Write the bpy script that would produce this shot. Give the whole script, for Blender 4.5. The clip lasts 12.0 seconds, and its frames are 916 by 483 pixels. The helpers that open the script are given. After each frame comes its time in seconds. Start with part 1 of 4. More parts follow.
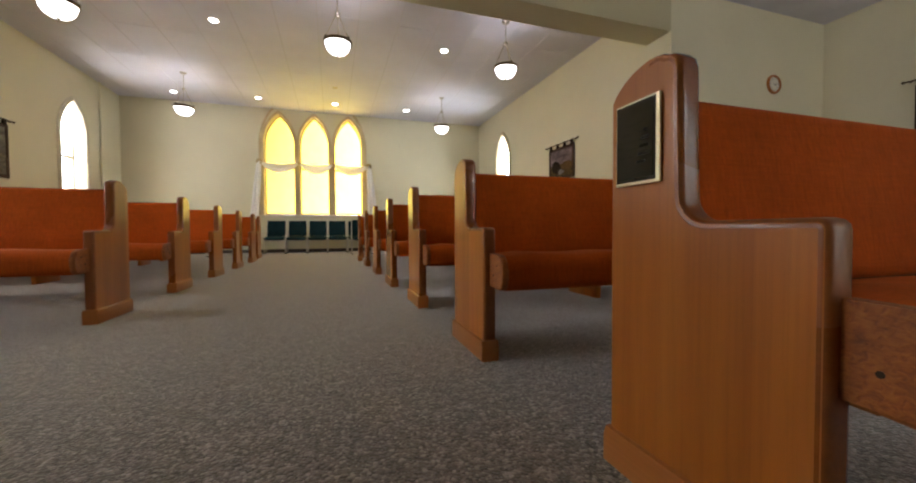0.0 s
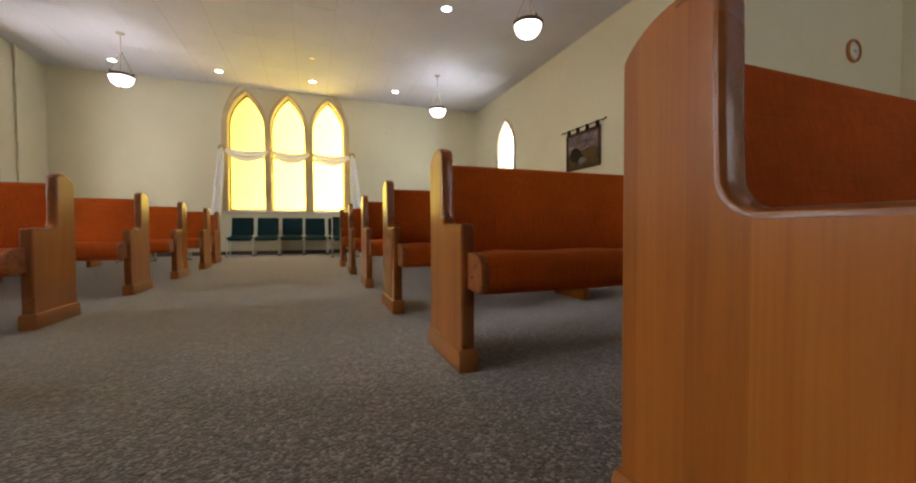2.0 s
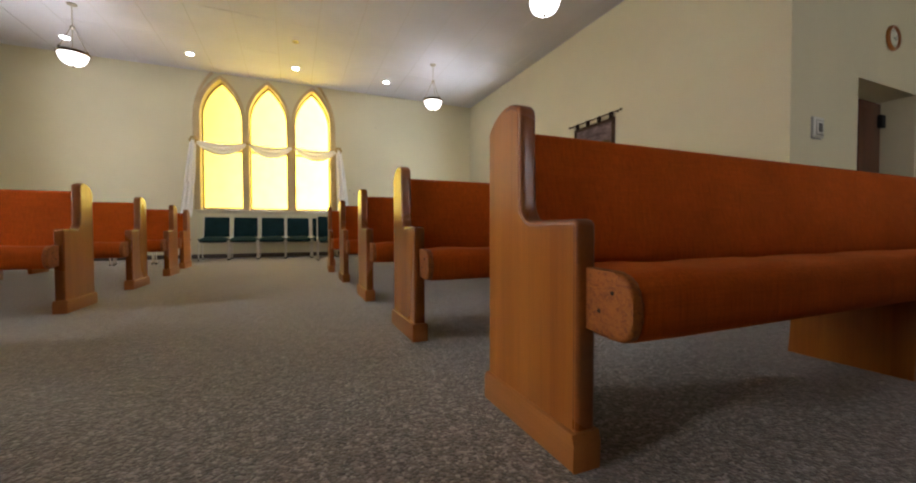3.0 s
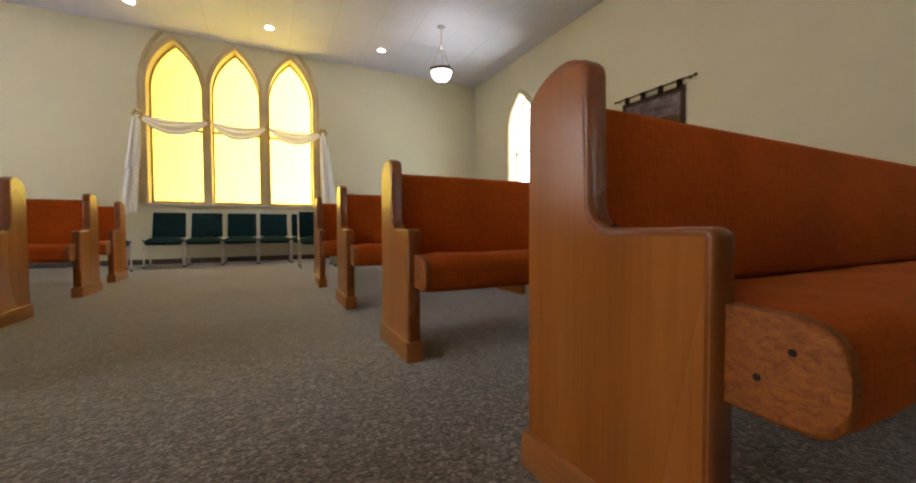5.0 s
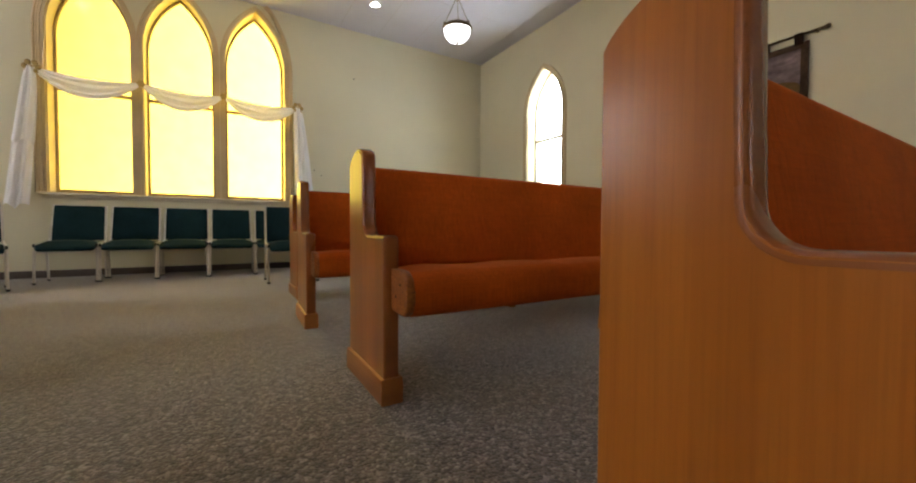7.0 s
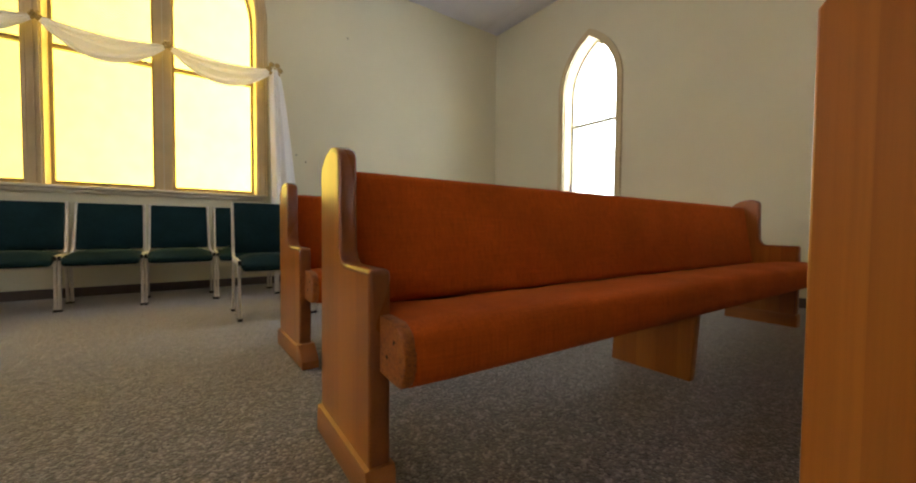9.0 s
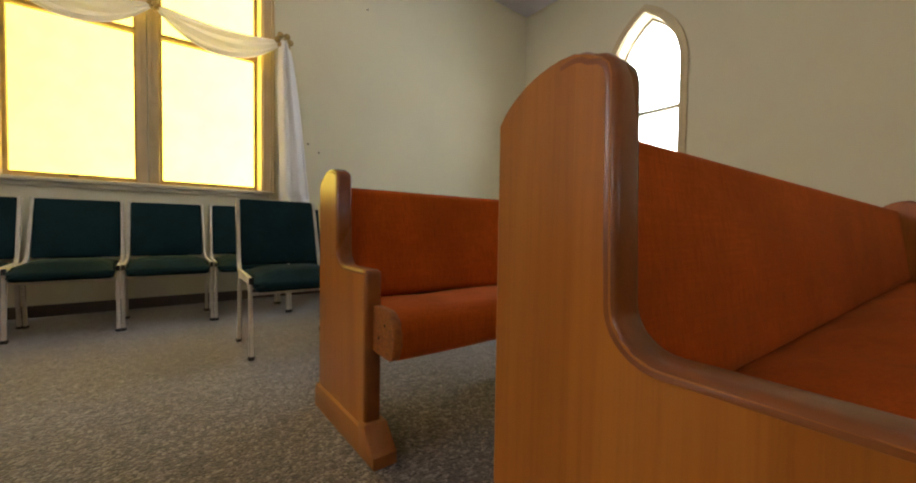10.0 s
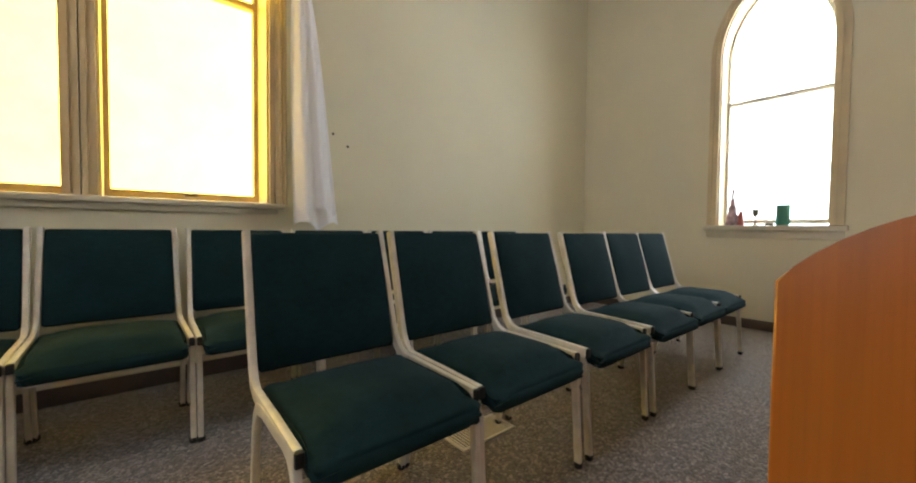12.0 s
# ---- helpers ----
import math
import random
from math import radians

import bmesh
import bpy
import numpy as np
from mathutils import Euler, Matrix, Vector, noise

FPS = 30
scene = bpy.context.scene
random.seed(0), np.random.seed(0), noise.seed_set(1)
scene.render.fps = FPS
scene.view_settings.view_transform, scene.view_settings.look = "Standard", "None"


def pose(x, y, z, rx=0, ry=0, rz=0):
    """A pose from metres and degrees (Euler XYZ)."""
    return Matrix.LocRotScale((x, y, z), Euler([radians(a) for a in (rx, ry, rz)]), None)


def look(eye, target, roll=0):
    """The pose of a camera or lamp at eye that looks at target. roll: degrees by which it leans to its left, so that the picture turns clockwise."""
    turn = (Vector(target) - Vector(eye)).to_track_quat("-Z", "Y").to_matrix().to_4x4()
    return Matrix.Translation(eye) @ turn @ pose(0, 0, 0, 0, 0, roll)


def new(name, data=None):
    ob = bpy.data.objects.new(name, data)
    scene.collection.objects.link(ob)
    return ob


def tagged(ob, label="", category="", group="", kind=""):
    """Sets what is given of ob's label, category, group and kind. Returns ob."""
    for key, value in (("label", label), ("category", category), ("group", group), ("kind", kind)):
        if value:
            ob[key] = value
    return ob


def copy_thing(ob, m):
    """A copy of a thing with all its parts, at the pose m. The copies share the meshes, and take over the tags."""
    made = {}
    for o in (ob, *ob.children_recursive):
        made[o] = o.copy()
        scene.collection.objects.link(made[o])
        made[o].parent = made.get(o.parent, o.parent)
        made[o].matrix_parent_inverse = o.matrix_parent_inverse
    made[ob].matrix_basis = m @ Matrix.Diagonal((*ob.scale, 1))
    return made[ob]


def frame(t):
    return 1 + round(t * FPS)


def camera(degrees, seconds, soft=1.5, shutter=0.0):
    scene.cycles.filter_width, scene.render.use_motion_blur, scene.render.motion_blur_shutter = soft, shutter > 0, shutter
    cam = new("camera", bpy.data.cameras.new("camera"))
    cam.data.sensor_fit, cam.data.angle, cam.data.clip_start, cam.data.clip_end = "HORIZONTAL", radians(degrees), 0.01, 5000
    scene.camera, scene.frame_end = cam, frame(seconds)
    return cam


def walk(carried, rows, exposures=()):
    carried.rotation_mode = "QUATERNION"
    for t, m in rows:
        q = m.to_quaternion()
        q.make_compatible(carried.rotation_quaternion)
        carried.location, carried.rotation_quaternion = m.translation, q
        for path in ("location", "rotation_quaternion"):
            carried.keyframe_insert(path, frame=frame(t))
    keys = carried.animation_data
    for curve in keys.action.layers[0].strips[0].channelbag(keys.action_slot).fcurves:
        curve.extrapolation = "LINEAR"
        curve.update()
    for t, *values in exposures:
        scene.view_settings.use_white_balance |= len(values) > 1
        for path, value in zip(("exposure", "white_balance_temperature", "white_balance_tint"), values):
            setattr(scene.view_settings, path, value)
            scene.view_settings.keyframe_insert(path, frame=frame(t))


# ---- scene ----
cam = camera(100.00, 12.0, soft=2.05)

PATH = [
    (0, (0.832, 0.177, 0.540), (1.4525, 2.0779, 0.4882), -0.28),
    (0.5, (0.858, 0.502, 0.529), (1.4957, 2.3970, 0.4813), -0.31),
    (1, (0.875, 0.831, 0.519), (1.5351, 2.7182, 0.4758), -0.23),
    (1.5, (0.886, 1.156, 0.520), (1.5712, 3.0349, 0.4716), -0.27),
    (2, (0.896, 1.505, 0.529), (1.6032, 3.3750, 0.4745), -0.24),
    (2.5, (0.866, 1.818, 0.528), (1.6229, 3.6687, 0.4844), -0.10),
    (3, (0.843, 2.162, 0.528), (1.6333, 3.9984, 0.4795), -0.16),
    (5, (0.840, 3.625, 0.554), (1.7304, 5.4143, 0.4911), -0.26),
    (5.5, (0.863, 3.994, 0.555), (1.7824, 5.7698, 0.5018), -0.10),
    (6, (0.879, 4.386, 0.559), (1.8246, 6.1475, 0.4999), -0.13),
    (6.5, (0.889, 4.781, 0.565), (1.8773, 6.5187, 0.5071), -0.02),
    (7, (0.899, 5.170, 0.574), (1.9303, 6.8827, 0.5172), 0.22),
    (9, (0.933, 6.686, 0.655), (2.1132, 8.2989, 0.5871), 0.52),
    (9.5, (0.913, 7.094, 0.660), (2.1262, 8.6830, 0.6011), 0.54),
    (10, (0.925, 7.527, 0.683), (2.1441, 9.1116, 0.6175), 0.88),
    (10.5, (0.916, 7.797, 0.692), (2.1562, 9.3651, 0.6358), 0.80),
    (11, (0.946, 8.213, 0.728), (2.2081, 9.7638, 0.6745), 0.97),
    (11.5, (1.002, 8.572, 0.794), (2.2660, 10.1206, 0.7348), 0.91),
    (12, (1.034, 8.929, 0.864), (2.3206, 10.4594, 0.7991), 0.60),
]
EXPOSURES = [(0, 0.06, 6350, 11), (5, -0.14, 6350, 11), (9.5, -0.31, 6350, 11), (10.5, -0.34, 6350, 11), (11, -0.21, 6350, 11), (12, -0.10, 6250, 12)]
walk(cam, [(t, look(eye, target, roll)) for t, eye, target, roll in PATH], EXPOSURES)

# ---- world and light ----
ROOM_L, ROOM_R, ROOM_F, CEIL = -4.0, 5.255, 11.555, 3.847
WING_Y, WING_R, BACK_Y, BEAM_Z = 4.32, 8.42, -3.2, 3.258

world = bpy.data.worlds.new("sky")
scene.world = world
world.use_nodes = True
wn = world.node_tree.nodes
sky = wn.new("ShaderNodeTexSky")
sky.sky_type, sky.sun_disc = "NISHITA", False
sky.sun_elevation, sky.sun_rotation = radians(35), radians(60)
wn["Background"].inputs["Strength"].default_value = 0.1
world.node_tree.links.new(sky.outputs["Color"], wn["Background"].inputs["Color"])


# ---- materials ----
class Mat:
    """A node material with a Principled shader and small helpers."""

    def __init__(self, name, color, rough=0.6, metal=0.0, spec=0.5):
        self.m = bpy.data.materials.new(name)
        self.m.use_nodes = True
        self.t = self.m.node_tree
        self.b = self.t.nodes["Principled BSDF"]
        self.set("Base Color", (*color, 1))
        self.set("Roughness", rough)
        self.set("Metallic", metal)
        self.set("Specular IOR Level", spec)
        self.co = self.n("ShaderNodeTexCoord").outputs["Object"]

    def set(self, k, v):
        self.b.inputs[k].default_value = v

    def n(self, kind, **kw):
        node = self.t.nodes.new(kind)
        for k, v in kw.items():
            if k in node.inputs:
                node.inputs[k].default_value = v
        return node

    def link(self, a, b):
        self.t.links.new(a, b)

    def math(self, op, a, b=0.0):
        node = self.t.nodes.new("ShaderNodeMath")
        node.operation = op
        self.link(a, node.inputs[0])
        if isinstance(b, float):
            node.inputs[1].default_value = b
        else:
            self.link(b, node.inputs[1])
        return node.outputs[0]

    def mapped(self, sx, sy, sz, src=None, per_object=0.0):
        mp = self.n("ShaderNodeMapping", Scale=(sx, sy, sz))
        self.link(src or self.co, mp.inputs["Vector"])
        if per_object:
            info = self.n("ShaderNodeObjectInfo")
            mul = self.t.nodes.new("ShaderNodeMath")
            mul.operation = "MULTIPLY"
            mul.inputs[1].default_value = per_object
            self.link(info.outputs["Random"], mul.inputs[0])
            comb = self.n("ShaderNodeCombineXYZ")
            for k in "XYZ":
                self.link(mul.outputs[0], comb.inputs[k])
            self.link(comb.outputs[0], mp.inputs["Location"])
        return mp.outputs["Vector"]

    def noise(self, vec, scale, detail=4.0, rough=0.5, dist=0.0):
        nd = self.n("ShaderNodeTexNoise", Scale=scale, Detail=detail, Roughness=rough, Distortion=dist)
        self.link(vec, nd.inputs["Vector"])
        return nd.outputs["Fac"]

    def ramp(self, fac, *stops):
        r = self.n("ShaderNodeValToRGB")
        el = r.color_ramp.elements
        while len(el) < len(stops):
            el.new(0.5)
        for e, (p, c) in zip(el, stops):
            e.position = p
            e.color = (*c, 1) if len(c) == 3 else c
        self.link(fac, r.inputs["Fac"])
        return r.outputs["Color"]

    def mix(self, a, b, fac, mode="MIX"):
        mx = self.t.nodes.new("ShaderNodeMix")
        mx.data_type, mx.blend_type = "RGBA", mode
        for sock, v in ((mx.inputs[6], a), (mx.inputs[7], b), (mx.inputs[0], fac)):
            if isinstance(v, (int, float)):
                sock.default_value = v
            elif isinstance(v, tuple):
                sock.default_value = (*v, 1)
            else:
                self.link(v, sock)
        return mx.outputs[2]

    def color(self, sock):
        self.link(sock, self.b.inputs["Base Color"])
        return self

    def rough(self, fac, lo, hi):
        r = self.n("ShaderNodeMapRange")
        r.inputs["To Min"].default_value, r.inputs["To Max"].default_value = lo, hi
        self.link(fac, r.inputs["Value"])
        self.link(r.outputs[0], self.b.inputs["Roughness"])
        return self

    def bump(self, fac, strength, distance=0.01):
        bp = self.n("ShaderNodeBump", Strength=strength, Distance=distance)
        self.link(fac, bp.inputs["Height"])
        self.link(bp.outputs[0], self.b.inputs["Normal"])
        return self


def grey(v):
    return (v, v, v)


def painted(name, color, rough=0.75, stain=0.06, tex=0.12, scale=1.0):
    """Rolled wall paint: faint broad mottling and a fine orange-peel relief."""
    M = Mat(name, color, rough)
    big = M.noise(M.co, 0.9 * scale, 5, 0.55)
    fine = M.noise(M.co, 160, 3, 0.6)
    lo = tuple(c * (1 - stain * 1.6) for c in color)
    hi = tuple(min(1, c * (1 + stain)) for c in color)
    M.color(M.ramp(big, (0.3, lo), (0.7, hi)))
    M.bump(fine, tex, 0.002)
    return M.m


def oak(name, dark, mid, light, axis, rough=0.42, grain=1.0, stave=0.0):
    """Stained, varnished oak with the grain along one axis of the piece."""
    M = Mat(name, mid, rough)
    s = [9.0 * grain] * 3
    s[axis] = 0.8 * grain
    v = M.mapped(*s, per_object=37.0)
    broad = M.noise(v, 1.0, 4, 0.5, 0.6)
    s2 = [150.0] * 3
    s2[axis] = 3.0
    pores = M.noise(M.mapped(*s2, per_object=11.0), 1.0, 4, 0.7)
    s4 = [1.6] * 3
    s4[axis] = 0.5
    blot = M.noise(M.mapped(*s4, per_object=13.0), 1.0, 1, 0.4)
    c = M.ramp(broad, (0.18, dark), (0.5, mid), (0.82, light))
    c = M.mix(c, M.ramp(pores, (0.3, grey(0.72)), (0.55, grey(1.0))), 0.5, "MULTIPLY")
    c = M.mix(c, M.ramp(blot, (0.2, grey(0.88)), (0.8, grey(1.06))), 0.8, "MULTIPLY")
    # long darker lines of the figure, nested along the board
    s3 = [6.0 * grain] * 3
    s3[axis] = 0.22 * grain
    figure = M.noise(M.mapped(*s3, per_object=19.0), 1.0, 1.5, 0.4, 0.5)
    wave = M.math("MULTIPLY", figure, 17.0)
    fold = M.math("PINGPONG", wave, 0.5)
    c = M.mix(c, M.ramp(fold, (0.0, (0.72, 0.65, 0.60)), (0.3, grey(0.96)), (0.5, grey(1.0))), 0.06, "MULTIPLY")
    if stave:
        # glued staves, each a slightly different tone
        sep = M.n("ShaderNodeSeparateXYZ")
        M.link(M.co, sep.inputs[0])
        number = M.math("FLOOR", M.math("MULTIPLY", sep.outputs[1], 1.0 / stave))
        info = M.n("ShaderNodeObjectInfo")
        tone = M.n("ShaderNodeTexWhiteNoise")
        tone.noise_dimensions = "1D"
        M.link(M.math("ADD", number, M.math("MULTIPLY", info.outputs["Random"], 61.0)), tone.inputs["W"])
        c = M.mix(c, M.ramp(tone.outputs["Value"], (0.0, (0.84, 0.80, 0.76)), (1.0, (1.10, 1.12, 1.14))), 0.9, "MULTIPLY")
    M.color(c)
    M.rough(blot, rough - 0.06, rough + 0.12)
    M.bump(pores, 0.07, 0.002)
    M.set("Specular IOR Level", 0.35)
    M.set("Coat Weight", 0.3)
    M.set("Coat Roughness", 0.2)
    return M.m


def cloth(name, color, scale=900.0, sheen=0.4, blot=0.25, shade=0.55, rough=0.9):
    """Woven or piled upholstery with soft blotches of pressed pile."""
    M = Mat(name, color, rough, spec=0.1)
    weave = M.noise(M.mapped(scale, scale, scale), 1.0, 2, 0.6)
    mid = M.noise(M.mapped(1, 1, 2.2, per_object=23.0), 34.0, 5, 0.75)
    big = M.noise(M.mapped(1, 1, 1, per_object=9.0), 4.5, 4, 0.6)
    lo = tuple(c * shade for c in color)
    hi = tuple(min(1, c * 1.3) for c in color)
    c = M.ramp(mid, (0.2, lo), (0.5, color), (0.85, hi))
    c = M.mix(c, M.ramp(big, (0.3, grey(1 - blot)), (0.7, grey(1 + blot * 0.5))), 1.0, "MULTIPLY")
    c = M.mix(c, M.ramp(weave, (0.35, grey(0.7)), (0.65, grey(1.15))), 0.6, "MULTIPLY")
    M.color(c)
    M.set("Sheen Weight", sheen)
    M.set("Sheen Roughness", 0.45)
    M.set("Sheen Tint", (*[min(1, c * 1.6 + 0.1) for c in color], 1))
    M.bump(weave, 0.25, 0.002)
    return M.m


def velour(name, color):
    """Short piled upholstery, brushed in fine streaks along and across the bench."""
    M = Mat(name, color, 0.85, spec=0.12)
    down = M.noise(M.mapped(130, 130, 9, per_object=17.0), 1.0, 4, 0.65)
    along = M.noise(M.mapped(9, 9, 190, per_object=29.0), 1.0, 3, 0.6)
    nap = M.noise(M.mapped(420, 420, 420), 1.0, 2, 0.6)
    big = M.noise(M.mapped(1, 1, 1, per_object=9.0), 3.2, 4, 0.6)
    c = M.ramp(down, (0.25, tuple(v * 0.78 for v in color)), (0.5, color), (0.8, tuple(min(1, v * 1.2) for v in color)))
    c = M.mix(c, M.ramp(along, (0.3, grey(0.86)), (0.65, grey(1.08))), 0.7, "MULTIPLY")
    c = M.mix(c, M.ramp(big, (0.3, grey(0.78)), (0.7, grey(1.12))), 1.0, "MULTIPLY")
    c = M.mix(c, M.ramp(nap, (0.35, grey(0.82)), (0.65, grey(1.1))), 0.6, "MULTIPLY")
    M.color(c)
    M.set("Sheen Weight", 0.14)
    M.set("Sheen Roughness", 0.4)
    M.set("Sheen Tint", (1.0, 0.42, 0.12, 1))
    M.bump(nap, 0.25, 0.002)
    return M.m


def metal(name, color, rough=0.35, metallic=1.0):
    M = Mat(name, color, rough, metallic)
    f = M.noise(M.co, 60, 4, 0.6)
    M.rough(f, rough - 0.08, rough + 0.14)
    c = M.ramp(M.noise(M.co, 14, 4, 0.6), (0.3, tuple(v * 0.8 for v in color)), (0.7, tuple(min(1, v * 1.08) for v in color)))
    M.color(c)
    return M.m


def glow(name, color, strength):
    M = Mat(name, color, 0.4)
    M.set("Emission Color", (*color, 1))
    M.set("Emission Strength", strength)
    return M.m


WALL = painted("wall_paint", (0.72, 0.668, 0.485), 0.7, 0.03)
TRIM = painted("trim_paint", (0.63, 0.49, 0.28), 0.42, 0.1, 0.05, 4)
TRIM_CREAM = painted("trim_paint_cream", (0.62, 0.50, 0.29), 0.42, 0.08, 0.05, 4)
TRIM_PALE = painted("trim_paint_pale", (0.66, 0.60, 0.46), 0.45, 0.08, 0.05, 4)
BEAM_PAINT = painted("beam_paint", (0.58, 0.53, 0.34), 0.7, 0.03)
SASH = painted("sash_paint", (0.42, 0.30, 0.13), 0.45, 0.15, 0.05, 6)
SASH_PALE = painted("sash_paint_pale", (0.55, 0.50, 0.40), 0.45, 0.1, 0.05, 6)
CEILING = painted("ceiling_board", (0.70, 0.685, 0.76), 0.75, 0.05, 0.25)
JOINT = Mat("enamelled_joint_strip", (0.74, 0.72, 0.76), 0.25).m
BASE = painted("baseboard_paint", (0.10, 0.075, 0.06), 0.5, 0.15)

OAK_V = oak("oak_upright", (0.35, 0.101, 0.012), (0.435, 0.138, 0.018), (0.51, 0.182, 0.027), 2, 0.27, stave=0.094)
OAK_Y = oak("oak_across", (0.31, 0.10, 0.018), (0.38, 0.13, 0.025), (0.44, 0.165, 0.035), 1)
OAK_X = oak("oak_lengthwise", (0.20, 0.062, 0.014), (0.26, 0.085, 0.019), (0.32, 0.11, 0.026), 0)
OAK_CAP = oak("oak_cap", (0.20, 0.055, 0.012), (0.26, 0.078, 0.016), (0.32, 0.10, 0.022), 1, 0.24)


def chipped_board(name):
    """Stained particle board: rough orange-brown chips with dark pits."""
    M = Mat(name, (0.42, 0.12, 0.012), 0.6)
    chips = M.noise(M.mapped(1, 1, 1.5, per_object=31.0), 75.0, 3, 0.6, 0.8)
    blot = M.noise(M.mapped(1, 1, 1, per_object=13.0), 22.0, 4, 0.6)
    c = M.ramp(chips, (0.3, (0.20, 0.046, 0.004)), (0.46, (0.31, 0.082, 0.006)), (0.7, (0.41, 0.125, 0.011)))
    M.color(M.mix(c, M.ramp(blot, (0.3, grey(0.7)), (0.65, grey(1.1))), 0.8, "MULTIPLY"))
    M.bump(chips, 0.4, 0.003)
    return M.m


SEAT_END = chipped_board("seat_end_board")
DOOR_WOOD = oak("door_wood", (0.07, 0.022, 0.012), (0.11, 0.033, 0.017), (0.15, 0.05, 0.025), 2, 0.4)
RUST = velour("rust_velour", (0.50, 0.090, 0.0075))
GREEN = cloth("green_upholstery", (0.0092, 0.028, 0.033), 1100, 0.12, 0.25, 0.7)
ALMOND = metal("almond_enamel", (0.70, 0.65, 0.56), 0.32, 0.1)
CHROME = metal("worn_chrome", (0.6, 0.6, 0.6), 0.25)
BLACK = Mat("black_rubber", (0.012, 0.012, 0.013), 0.6).m
BRONZE = metal("aged_bronze", (0.12, 0.085, 0.05), 0.35)
NICKEL = metal("satin_nickel", (0.45, 0.40, 0.33), 0.3)
GOLD = metal("gilt_resin", (0.50, 0.36, 0.15), 0.35, 0.7)
BRASS = Mat("brass_edge", (0.62, 0.56, 0.38), 0.3, 0.85).m
PLAQUE = Mat("black_plaque", (0.012, 0.010, 0.010), 0.06).m
PLAQUE_LINE = Mat("plaque_engraving", (0.022, 0.019, 0.016), 0.07).m
WHITE_PLASTIC = Mat("white_plastic", (0.75, 0.74, 0.70), 0.4).m
GREY_PLATE = Mat("pale_grey_plastic", (0.36, 0.35, 0.32), 0.45).m
GREY_PLASTIC = Mat("grey_plastic", (0.10, 0.10, 0.10), 0.3).m
CLOCK_FACE = Mat("clock_paper", (0.72, 0.70, 0.62), 0.5).m
HOLE = Mat("dark_hole", (0.03, 0.012, 0.006), 0.9).m
LEAF = Mat("leaf_green", (0.035, 0.085, 0.03), 0.45).m
TERRACOTTA = painted("terracotta", (0.32, 0.13, 0.07), 0.7, 0.15, 0.1, 8)
BOWL = glow("lit_frosted_glass", (1.0, 0.97, 1.0), 5.0)
BULB = glow("lit_bulb", (0.95, 0.97, 1.0), 6.0)
CAN_LAMP = glow("lit_downlight", (1.0, 0.97, 0.98), 48.0)
JADE = Mat("green_wax", (0.05, 0.25, 0.19), 0.4).m


def carpet():
    M = Mat("loop_carpet", (0.16, 0.13, 0.11), 0.95, spec=0.1)
    g = M.n("ShaderNodeNewGeometry").outputs["Position"]
    cell = M.n("ShaderNodeTexVoronoi", Scale=115.0, Randomness=1.0)
    M.link(g, cell.inputs["Vector"])
    sep = M.n("ShaderNodeSeparateColor")
    M.link(cell.outputs["Color"], sep.inputs[0])
    fleck = M.ramp(sep.outputs[0], (0.0, (0.082, 0.068, 0.060)), (0.35, (0.14, 0.116, 0.102)), (0.72, (0.205, 0.172, 0.154)), (1.0, (0.37, 0.325, 0.292)))
    clump = M.noise(g, 26.0, 4, 0.7)
    worn = M.noise(g, 0.8, 4, 0.6)
    c = M.mix(fleck, M.ramp(clump, (0.3, grey(0.6)), (0.7, grey(1.3))), 0.8, "MULTIPLY")
    c = M.mix(c, M.ramp(worn, (0.3, (0.86, 0.84, 0.82)), (0.7, (1.08, 1.07, 1.03))), 1.0, "MULTIPLY")
    M.color(c)
    h = M.mix(M.ramp(cell.outputs["Distance"], (0.0, grey(1.0)), (0.7, grey(0.0))), clump, 0.35)
    M.bump(h, 0.6, 0.005)
    M.set("Sheen Weight", 0.6)
    M.set("Sheen Roughness", 0.4)
    return M.m


CARPET = carpet()


def pane_glass(name, tint, mottling):
    """Figured cathedral glass: lets the sky's light through, tinted, with a glossy face."""
    M = Mat(name, tint, 0.15)
    f = M.noise(M.co, 5.0, 5, 0.65)
    col = M.ramp(f, (0.3, tuple(c * (1 - mottling * (1.2 - c)) for c in tint)), (0.7, tint))
    clear = M.n("ShaderNodeBsdfTransparent")
    M.link(col, clear.inputs["Color"])
    gloss = M.n("ShaderNodeBsdfGlossy", Roughness=0.2)
    mx = M.n("ShaderNodeMixShader")
    mx.inputs[0].default_value = 0.04
    M.link(clear.outputs[0], mx.inputs[1])
    M.link(gloss.outputs[0], mx.inputs[2])
    M.link(mx.outputs[0], M.t.nodes["Material Output"].inputs["Surface"])
    return M.m


AMBER = pane_glass("amber_glass", (1.0, 0.877, 0.365), 0.1)
PALE_GLASS = pane_glass("frosted_glass", (1.0, 0.98, 0.94), 0.05)


